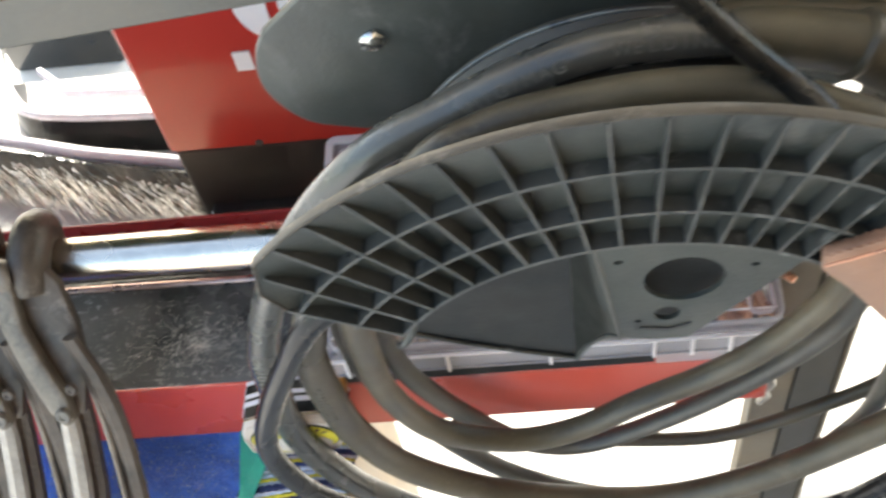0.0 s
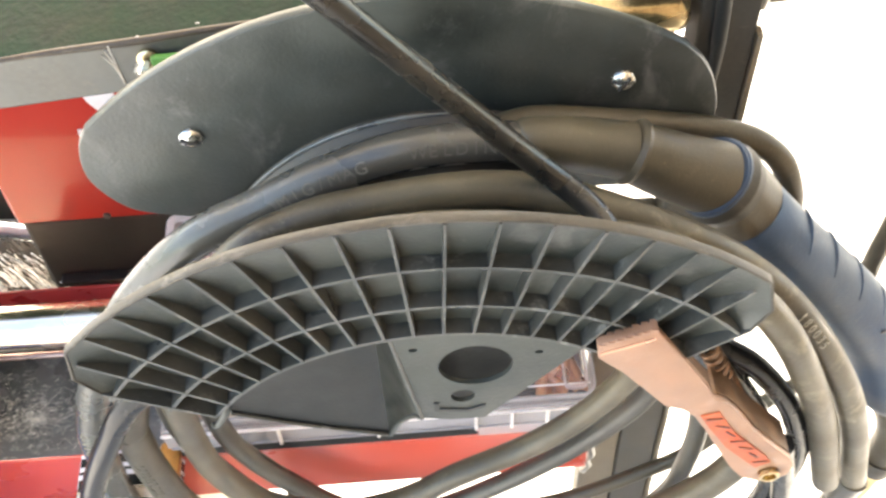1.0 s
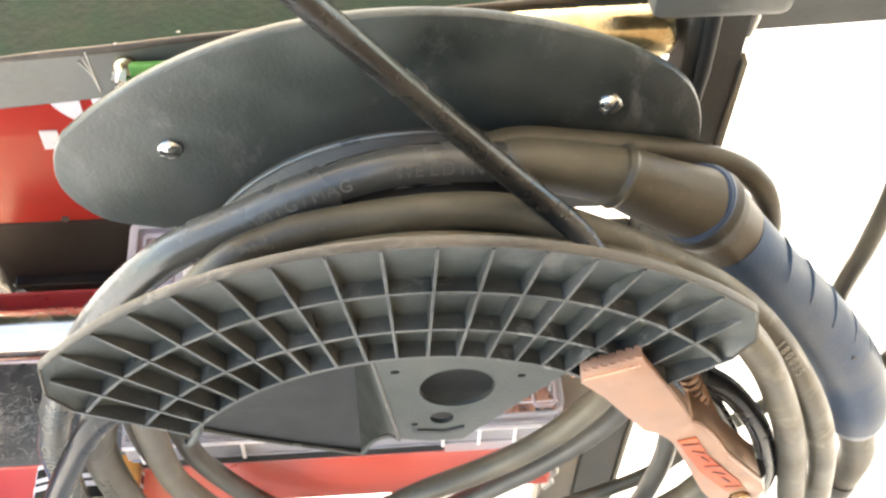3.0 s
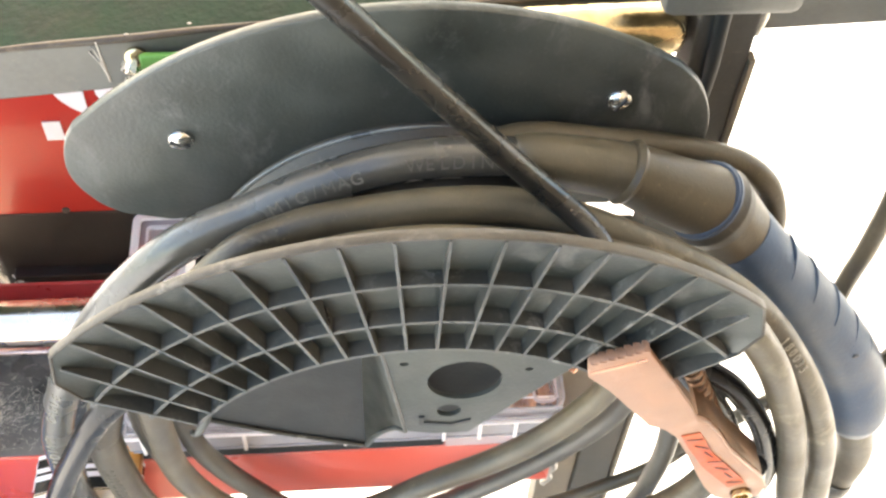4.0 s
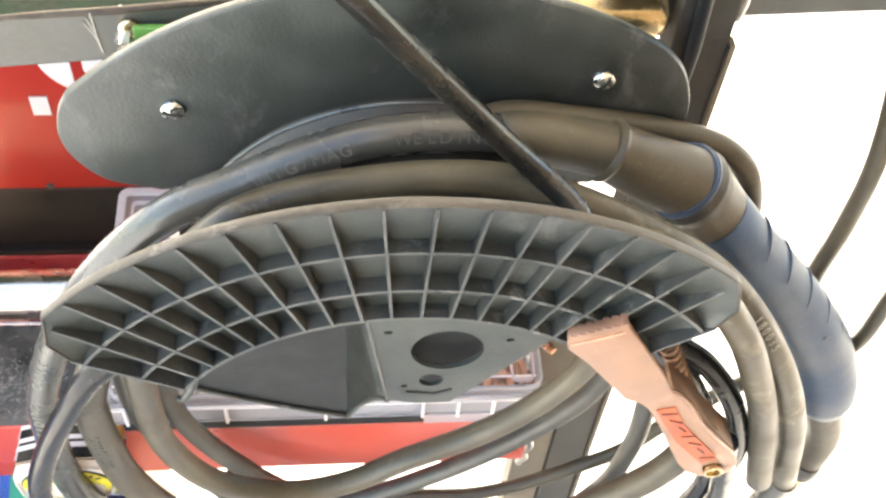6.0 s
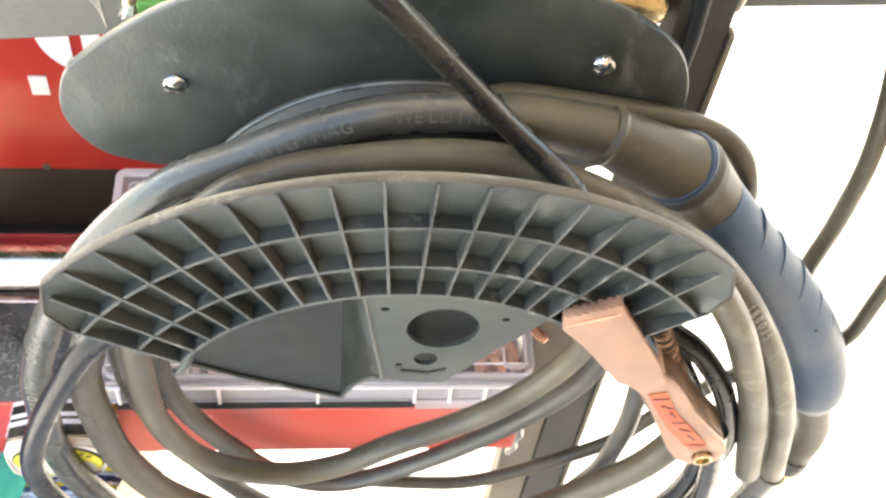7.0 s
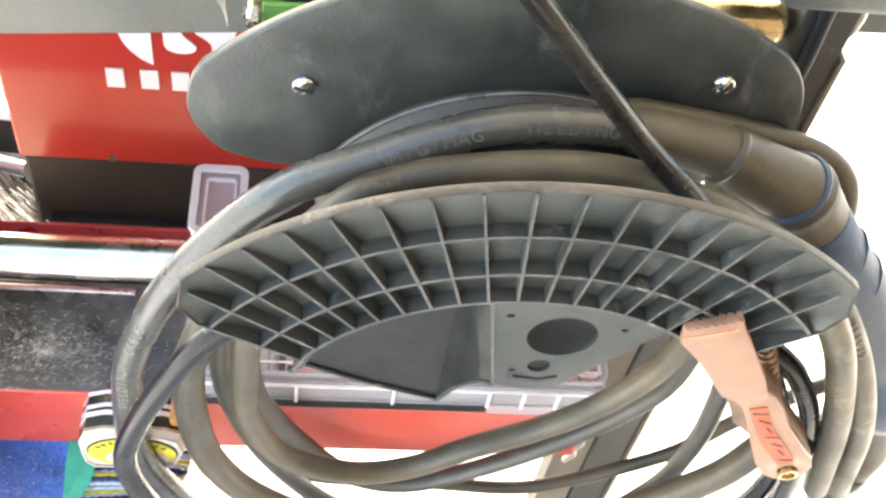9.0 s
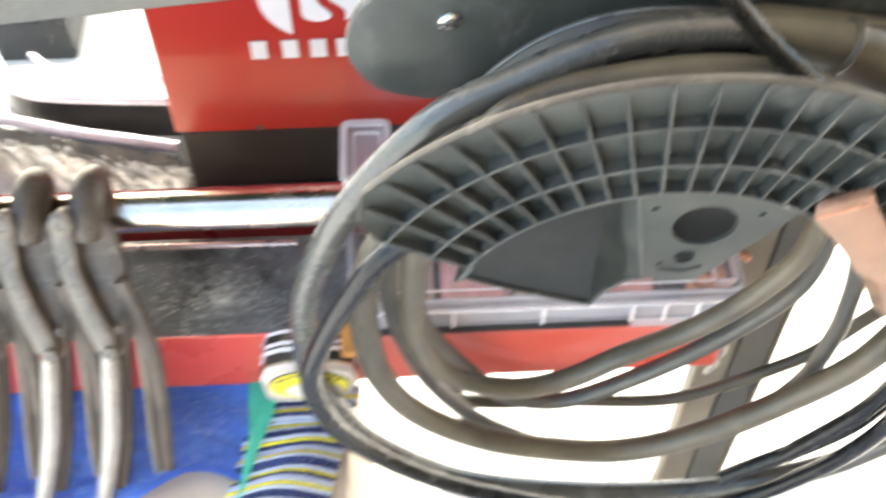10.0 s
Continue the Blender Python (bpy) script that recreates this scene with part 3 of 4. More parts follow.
under(part("groove", sheet([(0.004, 0.784), (0.0065, 0.784), (0.0065, 0.7785), (0.02, 0.776), (0.029, 0.780), (0.029, 0.7775), (0.02, 0.7738), (0.004, 0.7765)],
                           FRONT + 0.0002, FRONT + 0.0009), BLACKINK), hanger)
# black sheet added behind the holes as the shade inside them
hole_shade = [(0.000, 0.758), (0.044, 0.760), (0.052, 0.832), (0.040, 0.842), (-0.004, 0.840)]
under(part("hole_shade", sheet(hole_shade, -0.1085, -0.1065), PLASTIC_DARK), hanger)
WELL = -0.090
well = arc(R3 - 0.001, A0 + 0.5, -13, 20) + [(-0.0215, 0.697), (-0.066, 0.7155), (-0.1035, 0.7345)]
# recess shade is painted by a blacker plastic than the flange
under(part("well", sheet(well, WELL, WELL + 0.0025), PLASTIC_DARK, None, "recessed web, its shade put into blacker plastic", 35), hanger)
bm = bmesh.new()
qa = [bm.verts.new(v) for v in ((-0.0224, WELL - 0.0004, 0.697), (-0.0225, WELL - 0.0004, 0.846), (-0.0136, FRONT + 0.001, 0.8445), (-0.0025, FRONT + 0.001, 0.7695), (-0.0062, -0.113, 0.7585), (-0.0118, -0.102, 0.735))]
bm.faces.new(qa)
bmesh.ops.solidify(bm, geom=bm.faces[:], thickness=0.0022)
under(part("step_wall", bm, PLASTIC, None, "", 35), hanger)
under(part("plate_edge", tube([(-0.0136, FRONT + 0.0012, 0.8445), (-0.0080, FRONT + 0.0008, 0.807), (-0.0025, FRONT + 0.0008, 0.7695)], 0.0009, 8), PLASTIC_EDGE, None, "pale edge of the hole plate", 60), hanger)
under(part("well_edge", tube([(-0.1035, WELL - 0.001, 0.7345), (-0.066, WELL - 0.001, 0.7155), (-0.0215, WELL - 0.001, 0.697)], 0.0013, 6), PLASTIC_EDGE), hanger)
under(part("step_edge", tube([(-0.0215, WELL - 0.001, 0.697), (-0.0165, -0.096, 0.718), (-0.0118, -0.102, 0.735), (-0.0062, -0.113, 0.7585), (-0.0025, FRONT + 0.0015, 0.769)], 0.0015, 6), PLASTIC), hanger)
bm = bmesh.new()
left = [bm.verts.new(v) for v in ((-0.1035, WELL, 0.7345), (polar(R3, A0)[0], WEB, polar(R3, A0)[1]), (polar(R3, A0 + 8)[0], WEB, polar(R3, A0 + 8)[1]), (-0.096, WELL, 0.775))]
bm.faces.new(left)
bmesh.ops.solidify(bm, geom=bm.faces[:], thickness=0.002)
# same painted recess shade on the side of the well
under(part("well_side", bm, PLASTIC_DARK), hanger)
under(part("hook", tube([(-0.0965, -0.114, 0.788), (-0.0975, -0.115, 0.779), (-0.103, -0.116, 0.769), (-0.106, -0.116, 0.770)], [0.0018, 0.0022, 0.002, 0.0014], 8), PLASTIC, None, "small moulded hook", 60), hanger)
for x, z, turn in ((-0.1045, 0.8595, 20), (0.1045, 0.8785, -60)):
    bm = lathe([(0, 0), (0.0060, 0), (0.0062, 0.0008), (0.0054, 0.0025), (0.0033, 0.0037), (0.0, 0.0041)], 20)
    bm.transform(pose(x, -0.0066, z, 90, 0, 0))
    screw = under(part("screw", bm, ZINC, None, "bright slotted round-head screw", 50), hanger)
    bm = box((-0.0048, -0.0012, -0.0006), (0.0048, 0.0012, 0.0006))
    bm.transform(pose(x, -0.0101, z, 0, turn, 0))
    slot = part("slot", bm, BLACKINK)
    slot.parent = screw

# ---- cables ----
LONG = [(0.099, -0.036, 0.863), (0.077, -0.034, 0.867), (0.036, -0.034, 0.872), (-0.003, -0.036, 0.872), (-0.04, -0.04, 0.862), (-0.071, -0.043, 0.847),
        (-0.1075, -0.047, 0.829), (-0.1430, -0.05, 0.791), (-0.1760, -0.052, 0.734), (-0.1995, -0.0513, 0.6675), (-0.2061, -0.0513, 0.6227), (-0.2076, -0.0523, 0.5537),
        (-0.1922, -0.0577, 0.5015), (-0.16, -0.06, 0.44), (-0.09, -0.06, 0.37), (0.02, -0.06, 0.335), (0.12, -0.065, 0.345), (0.20, -0.075, 0.40),
        (0.255, -0.08, 0.48), (0.2705, -0.0809, 0.5688)]
OVER = [(0.2705, -0.0809, 0.5688), (0.2466, -0.0852, 0.6627), (0.2171, -0.0856, 0.734), (0.1795, -0.0836, 0.7964), (0.1434, -0.0804, 0.8342), (0.099, -0.075, 0.859), (0.06, -0.064, 0.868),
        (0.021, -0.061, 0.871), (-0.03, -0.062, 0.865), (-0.056, -0.064, 0.858), (-0.08, -0.07, 0.848), (-0.115, -0.08, 0.81), (-0.145, -0.088, 0.77), (-0.161, -0.088, 0.72)]
LOOP = [(-0.161, -0.088, 0.72), (-0.162, -0.085, 0.67), (-0.157, -0.08, 0.601), (-0.135, -0.078, 0.541), (-0.092, -0.075, 0.489), (-0.038, -0.075, 0.462), (0.03, -0.075, 0.45),
        (0.092, -0.078, 0.483), (0.145, -0.08, 0.538), (0.178, -0.085, 0.595), (0.196, -0.085, 0.65)]
BACK = [(0.245, -0.09, 0.591), (0.22, -0.095, 0.685), (0.194, -0.1, 0.755), (0.174, -0.1, 0.797), (0.150, -0.099, 0.830), (0.110, -0.088, 0.855), (0.06, -0.084, 0.866), (0.0, -0.083, 0.872),
        (-0.06, -0.083, 0.855), (-0.11, -0.083, 0.805), (-0.132, -0.08, 0.75)]
INNER = [(-0.1269, -0.0957, 0.7773), (-0.1296, -0.091, 0.7267), (-0.1296, -0.08, 0.6484), (-0.1073, -0.0766, 0.5883), (-0.0636, -0.0717, 0.5559), (-0.023, -0.0667, 0.5561), (0.0156, -0.0633, 0.5812), (0.054, -0.06, 0.602), (0.08, -0.06, 0.627), (0.103, -0.06, 0.66), (0.119, -0.061, 0.702), (0.119, -0.065, 0.77)]
gun_cable = thing("gun_cable", "dusty black rubber welding cable coiled round the hanger", "cable", at=(0, -0.06, 0.87))
under(part("run", tube(LONG, 0.0098, 18), RUBBER_SMOOTH, None, "dusty outer coil with raised lettering", 60), gun_cable)
under(part("run", tube(OVER, [0.0086] * 5 + [0.0096, 0.0092] + [0.0086] * 3 + [0.0088, 0.0091, 0.0094, 0.0096], 16), RUBBER_BROWN, None, "brown dusty coil", 60), gun_cable)
under(part("run", tube(LOOP, 0.0096, 16), RUBBER_LIGHT, None, "", 60), gun_cable)
under(part("run", tube(BACK, 0.0086, 16), RUBBER_BROWN, None, "", 60), gun_cable)
under(part("run", tube(INNER, 0.0078, 16), RUBBER_LIGHT, None, "", 60), gun_cable)



def cable_print(points, text, start, step, size, radius, turn, parent, flip=1, ink=PRINT):
    """Letters set one by one round the side of a cable, from a length along it."""
    path = smooth_path(points, 8)
    run = [0.0]
    for a, b in zip(path, path[1:]):
        run.append(run[-1] + (b - a).length)
    for k, ch in enumerate(text):
        if ch == " ":
            continue
        s_at = start + flip * step * k
        i = min(range(1, len(path) - 1), key=lambda q: abs(run[q] - s_at))
        ahead = flip * (path[i + 1] - path[i - 1]).normalized()
        spot = path[i] + flip * ahead * (s_at - run[i])
        out = Vector((0, -0.62, 0.78))
        out = (out - ahead * out.dot(ahead)).normalized()
        out = Matrix.Rotation(radians(turn), 3, ahead) @ out
        up = out.cross(ahead)
        m = Matrix((ahead, up, out)).transposed().to_4x4()
        m.translation = spot + out * radius
        letter = lettering("letter", ch, size, m, ink, None, 0.0003)
        under(letter, parent)


cable_print(LONG, "MIG/MAG", 0.161, 0.0066, 0.0085, 0.0096, 20, gun_cable, -1, PRINT_SOFT)
cable_print(LONG, "WELDING", 0.095, 0.0066, 0.0085, 0.0096, 20, gun_cable, -1)
cable_print(LONG, "CABLE", 0.388, 0.0066, 0.0085, 0.0096, 0, gun_cable, -1, PRINT_MID)
cable_print(LONG, "WELDING", 0.453, 0.0066, 0.0085, 0.0096, 0, gun_cable, -1, PRINT_MID)
cable_print(OVER, "180035", 0.237, 0.0062, 0.0075, 0.0087, 10, gun_cable, -1, PRINT_PALE)
cable_print(LOOP, "WELDING", 0.072, 0.0066, 0.0085, 0.0094, 0, gun_cable, -1)

hose = part("gas_hose", tube([(-0.128, -0.06, 0.75), (-0.13, -0.05, 0.686), (-0.131, -0.045, 0.645), (-0.124, -0.043, 0.599), (-0.098, -0.043, 0.543), (-0.06, -0.043, 0.490), (-0.014, -0.043, 0.479),
                  (0.044, -0.043, 0.517), (0.094, -0.043, 0.567), (0.128, -0.043, 0.615), (0.139, -0.045, 0.656), (0.135, -0.05, 0.71), (0.12, -0.05, 0.80)], 0.0068, 14), RUBBER, None, "", 60)
tagged(hose, "dusty grey rubber hose looped under the hanger", "hose")
thin = part("power_cord", tube([(-0.106, -0.02, 0.48), (-0.088, -0.02, 0.44), (-0.006, -0.025, 0.443), (0.068, -0.03, 0.447), (0.113, -0.03, 0.465), (0.144, -0.03, 0.487), (0.179, -0.03, 0.518), (0.211, -0.03, 0.572),
                   (0.255, -0.03, 0.625), (0.299, -0.03, 0.652), (0.306, -0.03, 0.70), (0.310, -0.02, 0.78), (0.312, 0.02, 0.86), (0.312, 0.06, 0.912)], 0.0052, 12), RUBBER_LIGHT, None, "", 60)
tagged(thin, "thin tan dusty power cord hanging in a bow", "cord")
tail = part("rubber_cord", tube([(0.262, -0.07, 0.56), (0.270, -0.02, 0.61), (0.2725, 0.0, 0.682), (0.274, 0.0, 0.745), (0.271, 0.0, 0.81), (0.268, 0.02, 0.87), (0.266, 0.06, 0.909)], 0.0060, 14), RUBBER_LIGHT, None, "", 60)
tagged(tail, "tan rubber cord hanging down behind the welding gun", "cord")
steep = part("control_cable", tube([(0.140, -0.05, 0.74), (0.16, -0.057, 0.68), (0.166, -0.06, 0.626), (0.166, -0.06, 0.577), (0.157, -0.06, 0.519), (0.123, -0.06, 0.456), (0.075, -0.06, 0.425),
                    (0.0, -0.055, 0.41), (-0.07, -0.045, 0.44), (-0.115, -0.04, 0.50), (-0.138, -0.055, 0.60), (-0.146, -0.065, 0.68), (-0.142, -0.07, 0.76)], 0.0066, 14), RUBBER, None, "", 60)
tagged(steep, "grey rubber control cable hanging below the hanger", "cable")
rear = part("rear_cable", tube([(-0.01, -0.036, 0.871), (0.02, -0.033, 0.870), (0.042, -0.022, 0.8665), (0.062, -0.0145, 0.8635), (0.095, -0.013, 0.857), (0.14, -0.013, 0.848), (0.17, -0.0145, 0.838), (0.187, -0.017, 0.824), (0.196, -0.019, 0.804),
                   (0.2005, -0.019, 0.78), (0.203, -0.015, 0.73)], 0.0068, 14), RUBBER_LIGHT, None, "", 60)
tagged(rear, "tan rubber cable bending down behind the gun", "cable")
earth = thing("earth_cable", "shiny black rubber earth cable leading to the clamp", "cable", at=(0.02, -0.09, 0.36))
under(part("run", tube([(-0.09, -0.09, 0.83), (-0.114, -0.097, 0.799), (-0.147, -0.103, 0.772), (-0.167, -0.105, 0.736), (-0.187, -0.106, 0.689), (-0.199, -0.106, 0.642), (-0.195, -0.105, 0.594), (-0.18, -0.1, 0.539),
                        (-0.141, -0.095, 0.474), (-0.083, -0.09, 0.414), (0.02, -0.088, 0.362), (0.124, -0.09, 0.372), (0.178, -0.094, 0.43), (0.206, -0.1, 0.50), (0.213, -0.106, 0.566),
                        (0.205, -0.112, 0.63), (0.190, -0.116, 0.70)], 0.0068, 18), RUBBER_SHINY, None, "", 60), earth)
under(part("run", tube([(0.115, -0.092, 0.81), (0.128, -0.094, 0.792), (0.144, -0.094, 0.766), (0.162, -0.094, 0.738), (0.180, -0.094, 0.70), (0.198, -0.094, 0.652), (0.208, -0.092, 0.60), (0.20, -0.088, 0.53), (0.16, -0.085, 0.45)], 0.0068, 16), RUBBER_SHINY, None, "", 60), earth)
under(part("run", tube([(0.10, -0.07, 0.81), (0.126, -0.08, 0.785), (0.15, -0.088, 0.765), (0.176, -0.09, 0.739), (0.205, -0.09, 0.684), (0.220, -0.088, 0.612), (0.20, -0.085, 0.50), (0.12, -0.08, 0.40)], 0.0066, 16), RUBBER_SHINY, None, "", 60), earth)
under(part("run", tube([(-0.20, -0.055, 1.205), (-0.128, -0.0565, 1.116), (-0.0744, -0.0574, 1.0493), (-0.0475, -0.0581, 1.0161), (-0.0206, -0.059, 0.9828), (0.0063, -0.06, 0.9493), (0.0333, -0.0605, 0.9158), (0.050, -0.0612, 0.8952), (0.066, -0.0660, 0.8800), (0.080, -0.0760, 0.8715), (0.090, -0.0900, 0.8630), (0.098, -0.1000, 0.8470), (0.105, -0.1035, 0.82)], 0.0058, 18), CORD, None, "taut shiny black run crossing the coil", 60), earth)

# ---- welding gun ----
gun = thing("welding_gun", "welding gun with dusty blue ribbed grip and black neck", "welding gun", at=(0.2, -0.05, 0.79))
under(part("cable_sleeve", tube([(0.052, -0.0345, 0.8705), (0.058, -0.034, 0.870), (0.080, -0.035, 0.8665), (0.106, -0.038, 0.862)], [0.0095, 0.0119, 0.0132, 0.0140], 28), RUBBER_BROWN, None, "dusty brown sleeve over the cable", 60), gun)
under(part("cable_boot", tube([(0.106, -0.038, 0.862), (0.110, -0.0388, 0.8600), (0.1300, -0.0404, 0.8495), (0.1495, -0.0406, 0.8395)],
                              [0.0146, 0.0152, 0.0172, 0.0190], 28), RUBBER_LIGHT, None, "dusty flared rubber boot", 60), gun)
under(part("boot_lip", tube([(0.1035, -0.0377, 0.8632), (0.1055, -0.0380, 0.8622), (0.1075, -0.0383, 0.8612)], [0.0145, 0.0166, 0.0154], 28), RUBBER_BROWN, None, "dark rolled lip of the boot", 60), gun)
under(part("collar", tube([(0.1468, -0.0404, 0.8415), (0.1510, -0.0404, 0.8367), (0.1554, -0.0403, 0.8319)], [0.0205, 0.0219, 0.0208], 28), POST, None, "dark grey collar ring", 60), gun)
under(part("collar_ring", tube([(0.1448, -0.0407, 0.8438), (0.1462, -0.0405, 0.8421), (0.1479, -0.0405, 0.8403)], [0.0196, 0.0209, 0.0209], 28), GRIP, None, "dull blue inner ring", 60), gun)
under(part("sleeve", tube([(0.1543, -0.0405, 0.8331), (0.1620, -0.041, 0.8230), (0.1710, -0.0425, 0.8110)], [0.0204, 0.0201, 0.0196], 28), RUBBER_LIGHT, None, "brown dusty sleeve", 60), gun)
GRIP_PATH = [(0.1668, -0.0425, 0.8175), (0.1840, -0.0446, 0.7965), (0.2090, -0.0427, 0.7640), (0.2360, -0.0405, 0.7275), (0.2575, -0.0391, 0.6960), (0.2745, -0.038, 0.6665), (0.2880, -0.0388, 0.6350), (0.2945, -0.0399, 0.6140), (0.2980, -0.0409, 0.6020), (0.2990, -0.0409, 0.5980)]
under(part("grip", tube(GRIP_PATH, [0.0194, 0.0192, 0.0194, 0.0199, 0.0203, 0.0208, 0.0211, 0.0203, 0.0158, 0.0095], 28), GRIP, None, "dusty blue grip", 60), gun)
grip_line = smooth_path(GRIP_PATH, 4)
for k in range(8):
    i = 4 + 3 * k
    c, d = grip_line[i], (grip_line[i + 1] - grip_line[i - 1]).normalized()
    across = d.cross((0, 1, 0)).normalized()
    across = across if across.x > 0 else -across
    toward = across.cross(d)
    toward = toward if toward.y < 0 else -toward
    ring = [c + 0.0198 * (across * math.cos(a) + toward * math.sin(a)) + d * 0.010 * math.sin(a) ** 2 for a in [radians(q) for q in range(-30, 66, 12)]]
    under(part("grip_rib", tube(ring, [0.0002, 0.0005, 0.0008, 0.0009, 0.0008, 0.0005, 0.0003, 0.0002], 8, 3), GRIP, None, "", 60), gun)
bm = box((-0.0026, -0.0012, -0.0046), (0.0026, 0.0012, 0.0046), 0.0009)
bm.transform(pose(0.2575, -0.0562, 0.7090, 10, 32, 15))
under(part("recess", bm, GRIP_DARK, None, "dark slot in the grip"), gun)
under(part("neck", tube([(0.2945, -0.0399, 0.6080), (0.3055, -0.042, 0.5800), (0.3120, -0.043, 0.5550), (0.3120, -0.0441, 0.5260), (0.3095, -0.0462, 0.5090)], [0.0127, 0.0125, 0.0121, 0.0116, 0.0114], 20), RUBBER_LIGHT, None, "dusty brown insulated neck", 60), gun)
under(part("neck_ring", tube([(0.3108, -0.0446, 0.5220), (0.3100, -0.0454, 0.5155), (0.3090, -0.0462, 0.5090)], [0.0124, 0.0129, 0.0124], 20), RUBBER, None, "", 60), gun)
under(part("nozzle", tube([(0.3095, -0.0462, 0.5110), (0.3040, -0.0494, 0.494), (0.2935, -0.0547, 0.4685)], [0.0100, 0.0100, 0.009], 20), BRASS, None, "brass nozzle", 60), gun)

# ---- earth clamp ----
clamp = thing("earth_clamp", "copper-plated earth clamp biting the hanger flange", "clamp", at=(0.13, -0.13, 0.78))
jaw = [(0.077, 0.842), (0.102, 0.8525), (0.114, 0.831), (0.133, 0.796), (0.139, 0.782), (0.145, 0.778), (0.154, 0.765), (0.165, 0.744), (0.183, 0.719), (0.190, 0.710), (0.194, 0.700), (0.1925, 0.689), (0.187, 0.684),
       (0.176, 0.684), (0.167, 0.690), (0.159, 0.703), (0.147, 0.730), (0.139, 0.749), (0.131, 0.766), (0.124, 0.774), (0.115, 0.779), (0.107, 0.791), (0.091, 0.815), (0.0785, 0.830)]
under(part("front_jaw", sheet(jaw, -0.131, -0.1265, [circle(0.181, 0.695, 0.0056, 16)], bevel=0.0009), COPPER, None, "copper-plated front jaw", 40), clamp)
jaw_b = [(0.100, 0.822), (0.112, 0.822), (0.140, 0.775), (0.160, 0.742), (0.182, 0.702), (0.180, 0.688), (0.168, 0.684), (0.152, 0.70), (0.136, 0.735), (0.112, 0.78)]
# darker brown here paints the shade on the rear jaw
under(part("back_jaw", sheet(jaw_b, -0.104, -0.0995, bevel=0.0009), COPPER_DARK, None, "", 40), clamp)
side = [(0.140, 0.7815), (0.1455, 0.7775), (0.1545, 0.7645), (0.1655, 0.7435), (0.1835, 0.7185), (0.1905, 0.7095), (0.189, 0.709), (0.182, 0.7175), (0.164, 0.7425), (0.153, 0.7635), (0.1445, 0.7755), (0.139, 0.7795)]
# shade on the folded side is put into the darker brown
under(part("side_flange", sheet(side, -0.1264, -0.108), COPPER_DARK, None, "folded side of the jaw, its shade put into brown colour", 40), clamp)
bm = bmesh.new()
for k in range(7):
    x = 0.0795 + 0.0037 * k
    bmesh.ops.create_cube(bm, size=1, matrix=Matrix.Translation((x, -0.1285, 0.8415 + 0.0016 * k)) @ Matrix.Diagonal((0.003, 0.006, 0.0018, 1)))
under(part("teeth", bm, COPPER), clamp)
# thin brighter tube paints the highlight along the jaw's fold
under(part("fold", tube([(0.0788, -0.1312, 0.8345), (0.091, -0.1314, 0.8395), (0.1030, -0.1312, 0.8445)], 0.0007, 8), COPPER_TIP, None, "fold line, its highlight put into bright copper", 60), clamp)
top, foot = Vector((0.1385, -0.108, 0.793)), Vector((0.162, -0.108, 0.738))
axis = (foot - top).normalized()
u = axis.cross((0, 1, 0)).normalized()
v = axis.cross(u)
coil = [top.lerp(foot, k / 72) + 0.0044 * (u * math.cos(k * math.tau / 8) + v * math.sin(k * math.tau / 8)) for k in range(73)]
under(part("spring", tube(coil, 0.0012, 6, 2), COPPER_DARK, None, "brass-coloured coil spring", 60), clamp)
bm = lathe([(0, -0.03), (0.0048, -0.03), (0.0048, 0.004), (0.0056, 0.0042), (0.0056, 0.0052), (0.0042, 0.0052), (0.0042, 0.001), (0, 0.001)], 18)
bm.transform(pose(0.181, -0.129, 0.695, 90, 0, 0))
under(part("threaded_sleeve", bm, BRASS, None, "brass threaded sleeve", 40), clamp)
label = [(0.1335, 0.768), (0.1425, 0.771), (0.154, 0.747), (0.176, 0.716), (0.1795, 0.709), (0.172, 0.7035), (0.152, 0.731), (0.139, 0.756)]
under(part("label_plate", sheet(label, -0.1318, -0.1312), LABEL_ORANGE, None, "orange label with dark unreadable strokes"), clamp)
for k in range(7):
    c = Vector((0.141, -0.132, 0.764)).lerp(Vector((0.1735, -0.132, 0.711)), k / 6)
    bm = box((-0.0042, -0.0002, -0.0005), (0.0042, 0.0, 0.0005))
    bm.transform(Matrix.Translation(c) @ pose(0, 0, 0, 0, 24 + 25 * (k % 3 - 1), 0))
    under(part("mark", bm, INK), clamp)

clamp.location = (0.1315, -0.125, 0.7735)

# ---- organiser box ----
organiser = thing("parts_organiser", "clear plastic compartment box with copper tips inside", "storage box", at=(-0.03, 0.08, 0.548))
X0, X1, Y0, Y1, ZB, ZT = -0.179, 0.110, -0.022, 0.088, 0.5505, 0.592
under(part("floor_panel", box((X0, Y0, ZB), (X1, Y1, ZB + 0.002), 0.0006), CLEAR), organiser)
for lo, hi in (((X0, Y0, ZB + 0.0150), (X1, Y0 + 0.002, ZT - 0.003)), ((X0, Y1 - 0.002, ZB + 0.002), (X1, Y1, ZT - 0.003)),
               ((X0, Y0 + 0.002, ZB + 0.002), (X0 + 0.002, Y1 - 0.002, ZT - 0.003)), ((X1 - 0.002, Y0 + 0.002, ZB + 0.002), (X1, Y1 - 0.002, ZT - 0.003))):
    under(part("side_wall", box(lo, hi, 0.0005), CLEAR_EDGE), organiser)
under(part("lid", box((X0, Y0 - 0.001, ZT - 0.003), (X1, Y1, ZT), 0.001), CLEAR, None, "clear hinged lid"), organiser)
